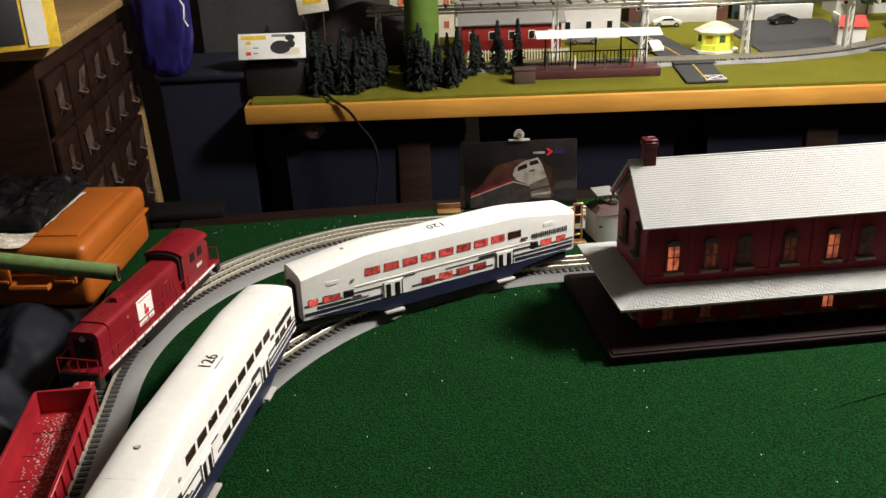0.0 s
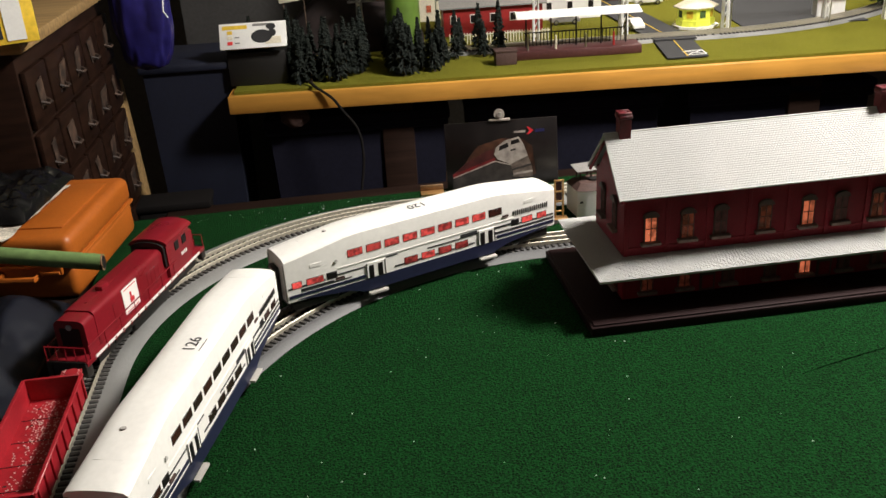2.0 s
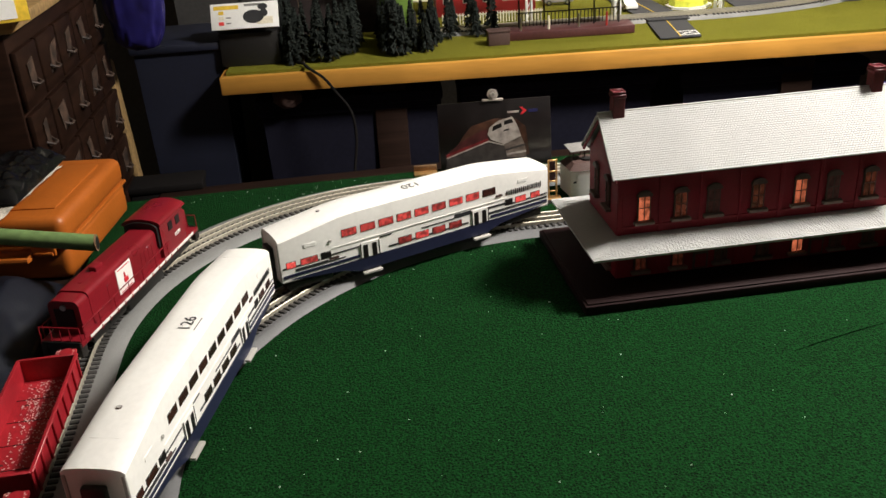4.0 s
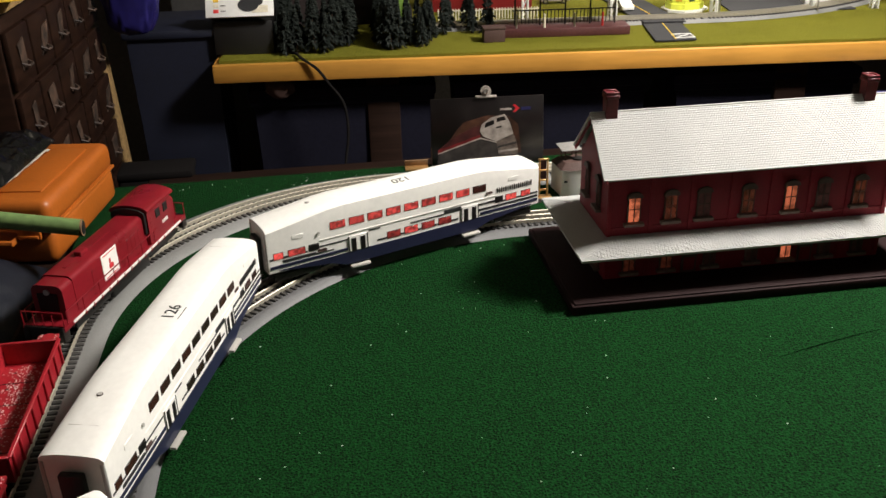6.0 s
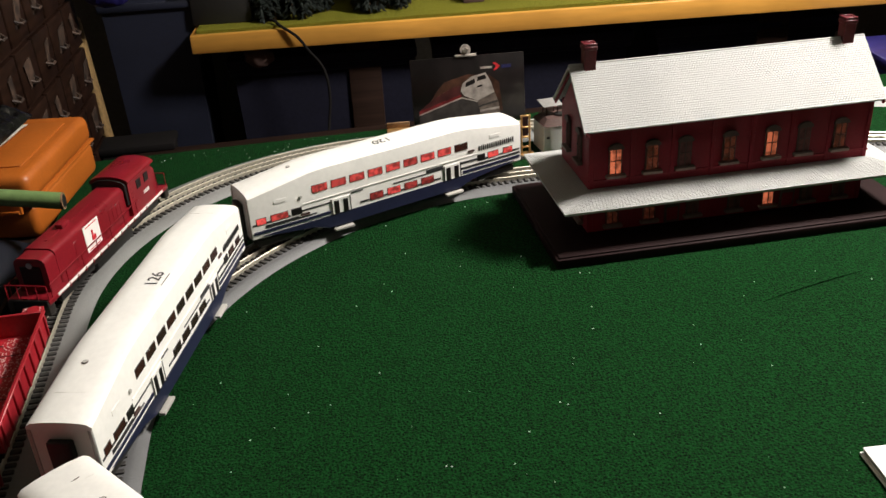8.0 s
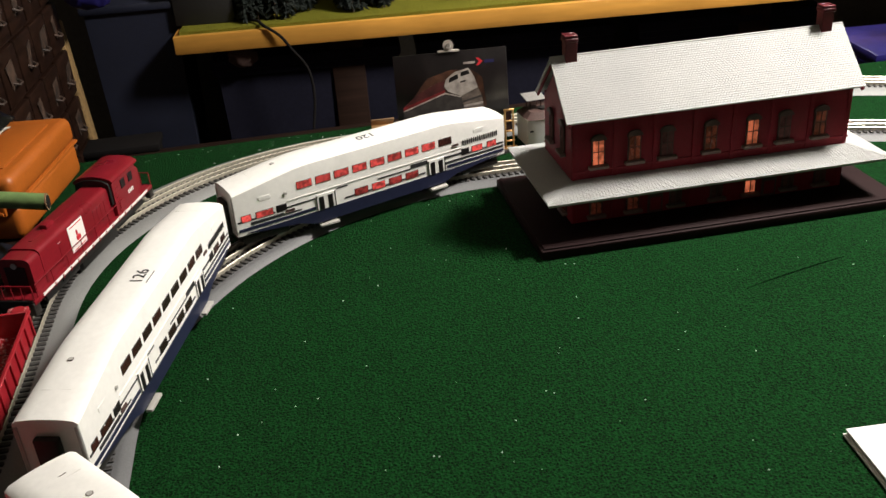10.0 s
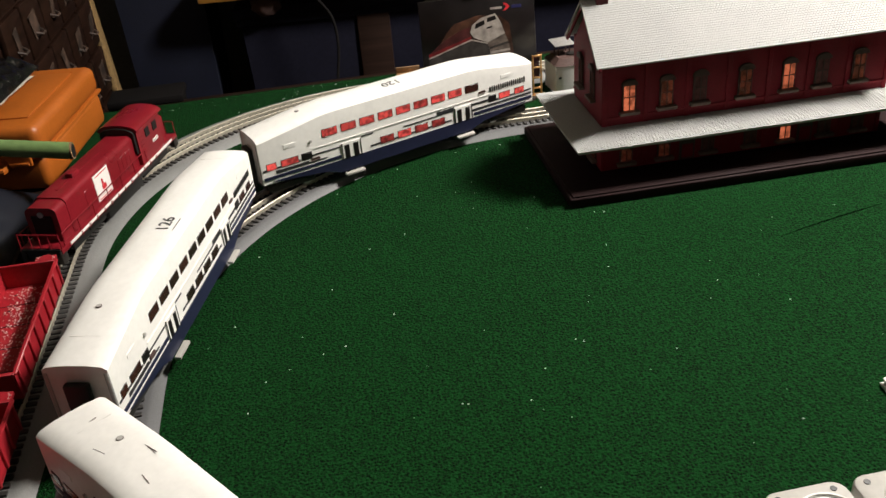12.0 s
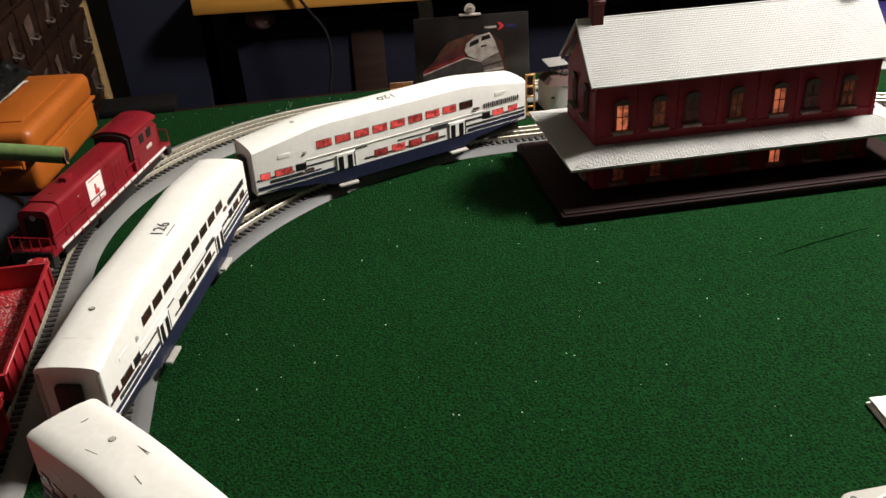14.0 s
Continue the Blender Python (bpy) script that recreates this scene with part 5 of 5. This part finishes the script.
# ---- left side: bench, case, drawers, bags, bins ----
def side_bench():
    b = thing("side_bench", pose(-1.275, -0.25, -0.78), "dark low bench beside the train table", "bench")
    part("top", box(0.55, 1.42, 0.03, (0, 0, 0.765), 0.004), "darkwood", b)
    for sx in (-1, 1):
        for sy in (-1, 1):
            part("leg", box(0.06, 0.06, 0.75, (sx * 0.22, sy * 0.64, 0.375), 0.004), "darkwood", b)


side_bench()


def orange_case():
    c = thing("tool_case", pose(-1.052, 0.315, 0.0005, 0, 0, -9), "orange plastic tool case with rounded lid", "case")
    W, D = 0.165, 0.27
    part("lower_shell", box(W, D, 0.058, (0, 0, 0.029), 0.012, seg=3), "orange", c, smooth=False)
    part("lid", box(W + 0.004, D + 0.004, 0.046, (0, 0, 0.081), 0.014, seg=4), "orange", c)
    part("lid_panel", box(W * 0.62, D * 0.72, 0.004, (0.01, 0, 0.1045), 0.003), "orange", c)
    part("lip", box(W + 0.006, D + 0.008, 0.006, (0, 0, 0.0575), 0.0025), "orange", c)
    for x in (-0.05, 0.05):
        l = part("latch", box(0.036, 0.008, 0.030, (x, -D / 2 - 0.006, 0.060), 0.003), "orange", c)
        part("latch_grip", box(0.030, 0.004, 0.006, (x, -D / 2 - 0.011, 0.050), 0.0015), "orange", l)
    part("handle", tube([(-0.03, -D / 2, 0.045), (-0.028, -D / 2 - 0.02, 0.045), (0.028, -D / 2 - 0.02, 0.045), (0.03, -D / 2, 0.045)], 0.005), "orange", c)


orange_case()


def tray():
    p = thing("newspaper_sheet", pose(-1.120, 0.29, 0.1075, 0, 0, -10), "crumpled printed newspaper lying on the case", "newspaper")
    b = bmesh.new()
    bmesh.ops.create_grid(b, x_segments=24, y_segments=24, size=0.5)
    bmesh.ops.scale(b, vec=(0.13, 0.24, 1), verts=b.verts)
    for v in b.verts:
        v.co.z = 0.004 + 0.003 * noise.noise(Vector((v.co.x * 40, v.co.y * 40, 2)))
    part("sheet", b, "newsprint", p)
    b = bmesh.new()
    bmesh.ops.create_grid(b, x_segments=48, y_segments=48, size=0.5)
    for v in b.verts:
        x, y = v.co.x * 2, v.co.y * 2
        h = max(0, 1 - abs(x) ** 4) * max(0, 1 - abs(y) ** 4)
        f = noise.noise(Vector((x * 2.5, y * 2.5, 7))) + 0.5 * noise.noise(Vector((x * 7, y * 7, 1)))
        v.co = Vector((v.co.x * 0.175, v.co.y * 0.215, h ** 0.5 * (0.030 + 0.016 * f)))
    tagged(part("plastic_wrap", b, "wrap", None, at=pose(-1.135, 0.335, 0.1150, 0, 0, -8)), "crumpled glossy black plastic wrap on the newspaper", "plastic wrap")


tray()


def green_tube():
    t = thing("rolled_tube", pose(0, 0, 0), "pale green cardboard tube with open end", "tube")
    a, b = Vector((-1.30, 0.163, 0.132)), Vector((-0.932, 0.110, 0.083))
    part("shell", rod(a, b, 0.0122, seg=24), "greentube", t, smooth=False)
    part("end_ring", rod(b, b + Vector((0.002, 0, 0)), 0.0124, seg=24), "cardboard", t)
    part("end_hole", rod(b + Vector((0.0005, 0, 0)), b + Vector((0.0028, 0, 0)), 0.0096, seg=20), "black", t)


green_tube()


def cloth_heap():
    b = bmesh.new()
    bmesh.ops.create_grid(b, x_segments=90, y_segments=150, size=0.5)
    for v in b.verts:
        x, y = v.co.x * 2, v.co.y * 2
        h = max(0, 1 - abs(x) ** 3) * max(0, 1 - abs(y) ** 3)
        f = 0.9 * noise.noise(Vector((x * 1.6, y * 2.5, 0))) + 0.9 * (0.35 - abs(noise.noise(Vector((x * 3 + y, y * 4, 5)))) * 1.6) + 0.12 * noise.noise(Vector((x * 12, y * 16, 5)))
        v.co = Vector((v.co.x * 0.42, v.co.y * 0.85, h ** 0.5 * (0.075 + 0.055 * f)))
    tagged(part("draped_cloth", b, "cloth", None, at=pose(-1.215, -0.27, 0.0008), smooth=True), "black and navy cloth heaped beside the table", "cloth")


cloth_heap()


def drawer_chest():
    c = thing("drawer_chest", pose(-1.09, 0.785, -0.78, 0, 0, -2), "dark brown chest of many small drawers", "chest of drawers")
    D, H = 0.615, 1.105
    part("carcass", box(0.34, D, H, (-0.172, 0, H / 2), 0.004), "drawerwood", c)
    part("top_board", box(0.37, D + 0.03, 0.022, (-0.165, 0, H + 0.011), 0.004), "tan", c, "worn tan top board")
    rows, cols = 9, 5
    for r in range(rows):
        for k in range(cols):
            y = -D / 2 + D * (k + 0.5) / cols
            z = 0.06 + (H - 0.09) * (r + 0.5) / rows
            d = part("drawer_front", box(0.012, D / cols - 0.010, (H - 0.09) / rows - 0.010, (0.004, y, z), 0.003), "drawerwood", c)
            lean, wide = 0.75 * math.sin(r * 2.3 + k * 1.7), 0.030 + 0.012 * math.sin(r * 5.1 + k * 3.3)
            part("label_plate", loft([[(h, y + wide * (f - 0.5) + lean * 0.030 * g, z + 0.004 + 0.056 * (g - 0.5)) for h, f, g in ((0.0101 + o, 0, 0), (0.0105 + o, 1, 0.1), (0.0130 + o, 1, 1), (0.0112 + o, 0, 0.85))] for o in (0, 0.002)]), "plate", d)
            part("pull", tube([(0.010, y - 0.015, z - 0.010), (0.022, y - 0.010, z - 0.016), (0.022, y + 0.010, z - 0.016), (0.010, y + 0.015, z - 0.010)], 0.0028, seg=6), "plate", d)


drawer_chest()


def on_chest():
    b = thing("yellow_black_box", pose(-1.135, 0.50, 0.3475, 0, 0, 20), "yellow, white and black printed carton", "carton")
    part("carton", box(0.14, 0.15, 0.10, (0, 0, 0.05), 0.002), "yellowpaint", b)
    part("white_flash", box(0.030, 0.0012, 0.088, (0.036, -0.0758, 0.05)), "paper", b)
    part("black_flash", box(0.0012, 0.05, 0.096, (0.0708, -0.035, 0.05)), "blank", b)
    part("black_flash", box(0.070, 0.0012, 0.080, (-0.020, -0.0758, 0.05), 0.0005), "blank", b)


on_chest()


def leaning_board():
    b = box(0.016, 0.05, 0.62, (0, 0, 0.31), 0.006)
    tagged(part("leaning_board", b, "tan", None, at=pose(-1.055, 1.115, -0.495, 0, -2.5, 0)), "pale board leaning against the drawer chest", "board")


# Added near-black block: fills the gap where only deep shade lies.
def dark_crate():
    c = thing("dark_crate", pose(-0.985, 1.035, -0.78), "added black block standing for the shade in the gap", "crate")
    part("body", box(0.17, 0.09, 0.60, (0, 0, 0.30), 0.006), "rubber", c)
    part("lid", box(0.18, 0.095, 0.02, (0, 0, 0.61), 0.006), "rubber", c)


dark_crate()


def bag():
    b = bmesh.new()
    bmesh.ops.create_uvsphere(b, u_segments=64, v_segments=48, radius=1)
    for v in b.verts:
        p = Vector([math.copysign(abs(c) ** 0.55, c) for c in v.co])
        f = 1 + 0.10 * noise.noise(p * 1.8) + 0.13 * noise.noise(Vector((p.x * 5, p.y * 5, p.z * 1.2)))
        v.co = Vector((p.x * 0.064 * f, p.y * 0.040 * f, p.z * 0.165 * (1 + 0.06 * noise.noise(p * 3))))
    g = thing("blue_bag", pose(-0.985, 1.06, 0.325), "crumpled blue plastic bag hung beside the chest", "bag")
    part("body", b, "bag", g, smooth=True)
    part("drawstring", tube([(0.05, -0.055, 0.02), (0.062, -0.06, 0.0), (0.058, -0.06, -0.03), (0.066, -0.06, -0.045)], 0.002, seg=6), "paper", g)
    part("hanging_strap", tube([(0, 0, 0.15), (0.0, 0.01, 0.5), (-0.02, 0.03, 1.42)], 0.006, seg=6), "bag", g)


def bin_(name, m, w, d, h, mt, label, taper=0.86, lid=False):
    t = thing(name, m, label, "storage bin", "storage bins")
    a = [(-w / 2 * taper, -d / 2 * taper), (w / 2 * taper, -d / 2 * taper), (w / 2 * taper, d / 2 * taper), (-w / 2 * taper, d / 2 * taper)]
    part("body", loft([[(x, y, 0) for x, y in a], [(x / taper, y / taper, h) for x, y in a]]), mt, t)
    part("rim", box(w + 0.02, d + 0.02, 0.022, (0, 0, h - 0.006), 0.006), mt, t)
    if lid:
        part("lid", box(w + 0.03, d + 0.03, 0.03, (0, 0, h + 0.015), 0.008), mt, t)
    return t


bag()
leaning_board()
bin_("blue_bin", pose(-0.93, 1.36, -0.78, 0, 0, -3), 0.22, 0.24, 0.900, "bin", "dark blue plastic bin with wide rim")
bin_("grey_tote", pose(-0.74, 1.86, -0.78, 0, 0, 0), 0.50, 0.30, 1.42, "grey", "tall dark grey plastic tote", 0.98, True)
for x, y, w in ((-0.50, 1.36, 0.46), (0.05, 1.32, 0.5), (0.62, 1.26, 0.48)):
    bin_("navy_tote", pose(x, y, -0.78, 0, 0, -5), w, 0.36, 0.72, "navybin", "navy storage tote under the village table", 0.92, True)
bin_("bright_blue_tote", pose(0.98, 0.80, -0.78, 0, 0, -5), 0.36, 0.22, 0.69, "bag", "bright blue storage tote beside the table", 0.95, True)


def hanging_clip():
    h = thing("wrapped_hook", BT @ pose(0.158, 0.035, -0.022), "crumpled clear plastic pouch under the edge board", "plastic pouch")
    b = bmesh.new()
    bmesh.ops.create_icosphere(b, subdivisions=3, radius=1)
    for v in b.verts:
        p = v.co.copy()
        f = 1 + 0.3 * noise.noise(p * 2.5)
        v.co = Vector((p.x * 0.036 * f, p.y * 0.016 * f, p.z * 0.028 * f))
    part("pouch", b, "trim", h)
    part("hook", tube([(0, 0, 0.02), (0.004, 0, 0.03), (0, 0, 0.028)], 0.002, seg=6), "steel", h)


hanging_clip()


def low_bench():
    b = thing("low_bench", pose(-0.25, 0.80, -0.78), "dark brown low bench between the two tables", "bench")
    part("top", box(1.5, 0.42, 0.03, (0, 0, 0.585), 0.004), "darkwood", b)
    for sx in (-1, 1):
        part("side_panel", box(0.03, 0.40, 0.572, (sx * 0.70, 0, 0.286), 0.003), "darkwood", b)


low_bench()


# ---- loose things on the turf ----
def papers():
    p = thing("paper_stack", pose(-0.016, -0.6096, 0.0008, 0, 0, -4), "white layered card lying on the turf", "card")
    part("base_sheet", box(0.152, 0.107, 0.0022, (-0.0015, -0.001, 0.0011), 0.0003, seg=1), "paper", p)
    part("core", box(0.148, 0.103, 0.0035, (0, 0, 0.0040), 0.0003, seg=1), "padgrey", p, "grey board core")
    part("top_sheet", box(0.150, 0.105, 0.0016, (0, 0, 0.0066), 0.0003, seg=1), "paper", p)


papers()


def control_pad(m, label):
    c = thing("switch_controller", m, label, "controller", "switch controllers")
    def ring(ins, z):
        w, h, r = 0.036 - ins, 0.0425 - ins, 0.013 - ins
        return [(sx * (w - r) + r * math.cos(math.radians(a0 + a)), sy * (h - r) + r * math.sin(math.radians(a0 + a)), z)
                for sx, sy, a0 in ((1, 1, 0), (-1, 1, 90), (-1, -1, 180), (1, -1, 270)) for a in (0, 22, 45, 68, 90)]

    part("case", loft([ring(0.002, 0), ring(0, 0.002), ring(0, 0.0165), ring(0.0012, 0.0190), ring(0.0035, 0.0200)]), "padgrey", c)
    arc = [(0.026 * math.cos(math.radians(a)), 0.004 + 0.026 * math.sin(math.radians(a)), 0.0) for a in range(20, 170, 12)]
    part("raised_rim", tube([(x + 0.006, y, 0.0205) for x, y, z in arc], 0.0016, seg=6), "paper", c)
    for x in (-0.024, 0.024):
        part("screw", rod((x, 0.033, 0.0195), (x, 0.033, 0.0206), 0.0028, seg=12), "black", c)
    b = bmesh.new()
    bmesh.ops.create_cone(b, cap_ends=True, segments=28, radius1=0.022, radius2=0.022, depth=0.0012)
    bmesh.ops.translate(b, vec=(0.006, 0.004, 0.0206), verts=b.verts)
    part("dial_label", b, "paper", c)
    for k in range(4):
        part("print_bar", box(0.014, 0.0025, 0.0006, (0.006, -0.006 + k * 0.006, 0.0214)), "blank", c)
    part("lever", rod((0.006, -0.010, 0.02), (0.006, -0.016, 0.036), 0.003, seg=10), "black", c)


control_pad(pose(-0.2350, -0.7140, 0.0008, 0, 0, 1), "pale grey switch controller with round label")
control_pad(pose(-0.1580, -0.7130, 0.0008, 0, 0, 1), "pale grey switch controller with printed bars")


def crumbs():
    """White specks scattered over the turf."""
    rng = random.Random(21)
    vs, fs = [], []
    for k in range(380):
        x, y = rng.uniform(-0.74, 0.9), rng.uniform(-0.72, 0.47)
        if abs(x) < 0.27 and abs(y) < 0.13:
            continue
        if k % 5 == 0:
            x, y = rng.gauss(-0.55, 0.2), rng.gauss(0.44, 0.02)
            if y > 0.475:
                continue
        r = rng.choice([0.0004, 0.0005, 0.0006, 0.0009])
        i = len(vs)
        vs += [(x - r, y - r * 0.7, 0.0006), (x + r, y - r * 0.8, 0.0007), (x + r * 0.8, y + r, 0.0006), (x - r, y + r * 0.6, 0.0007), (x, y, 0.0012 + r * 0.5)]
        fs += [(i, i + 1, i + 4), (i + 1, i + 2, i + 4), (i + 2, i + 3, i + 4), (i + 3, i, i + 4)]
    me = bpy.data.meshes.new("crumbs")
    me.from_pydata(vs, [], fs)
    me.materials.append(M["paper"])
    tagged(part("turf_crumbs", me, "paper"), "scattered white crumbs and flecks on the turf", "debris", kind="stuff")


crumbs()


def turf_crease():
    b = tube([(-0.045, -0.272, 0.0004), (-0.01, -0.262, 0.0012), (0.03, -0.252, 0.0014), (0.08, -0.240, 0.0010), (0.11, -0.234, 0.0002)], 0.0008, seg=6)
    tagged(part("turf_crease", b, "carpet"), "raised crease running through the turf", "crease", kind="structure")


turf_crease()


# ---- lamps on the ceiling ----
def ceiling_lamp(x, y, z, r, label):
    c = thing("ceiling_lamp", pose(x, y, z), label, "lamp")
    part("housing", rod((0, 0, 0.03), (0, 0, 0.10), r * 1.1, seg=32), "padgrey", c)
    part("stem", rod((0, 0, 0.10), (0, 0, 1.75 - z), 0.015, seg=12), "padgrey", c)
    part("diffuser", rod((0, 0, 0.02), (0, 0, 0.03), r, seg=32), "lampglow", c)


ceiling_lamp(0.84, 0.04, 1.62, 0.15, "round ceiling lamp above the train table")
ceiling_lamp(0.85, 1.85, 1.47, 0.20, "round ceiling lamp above the model village")
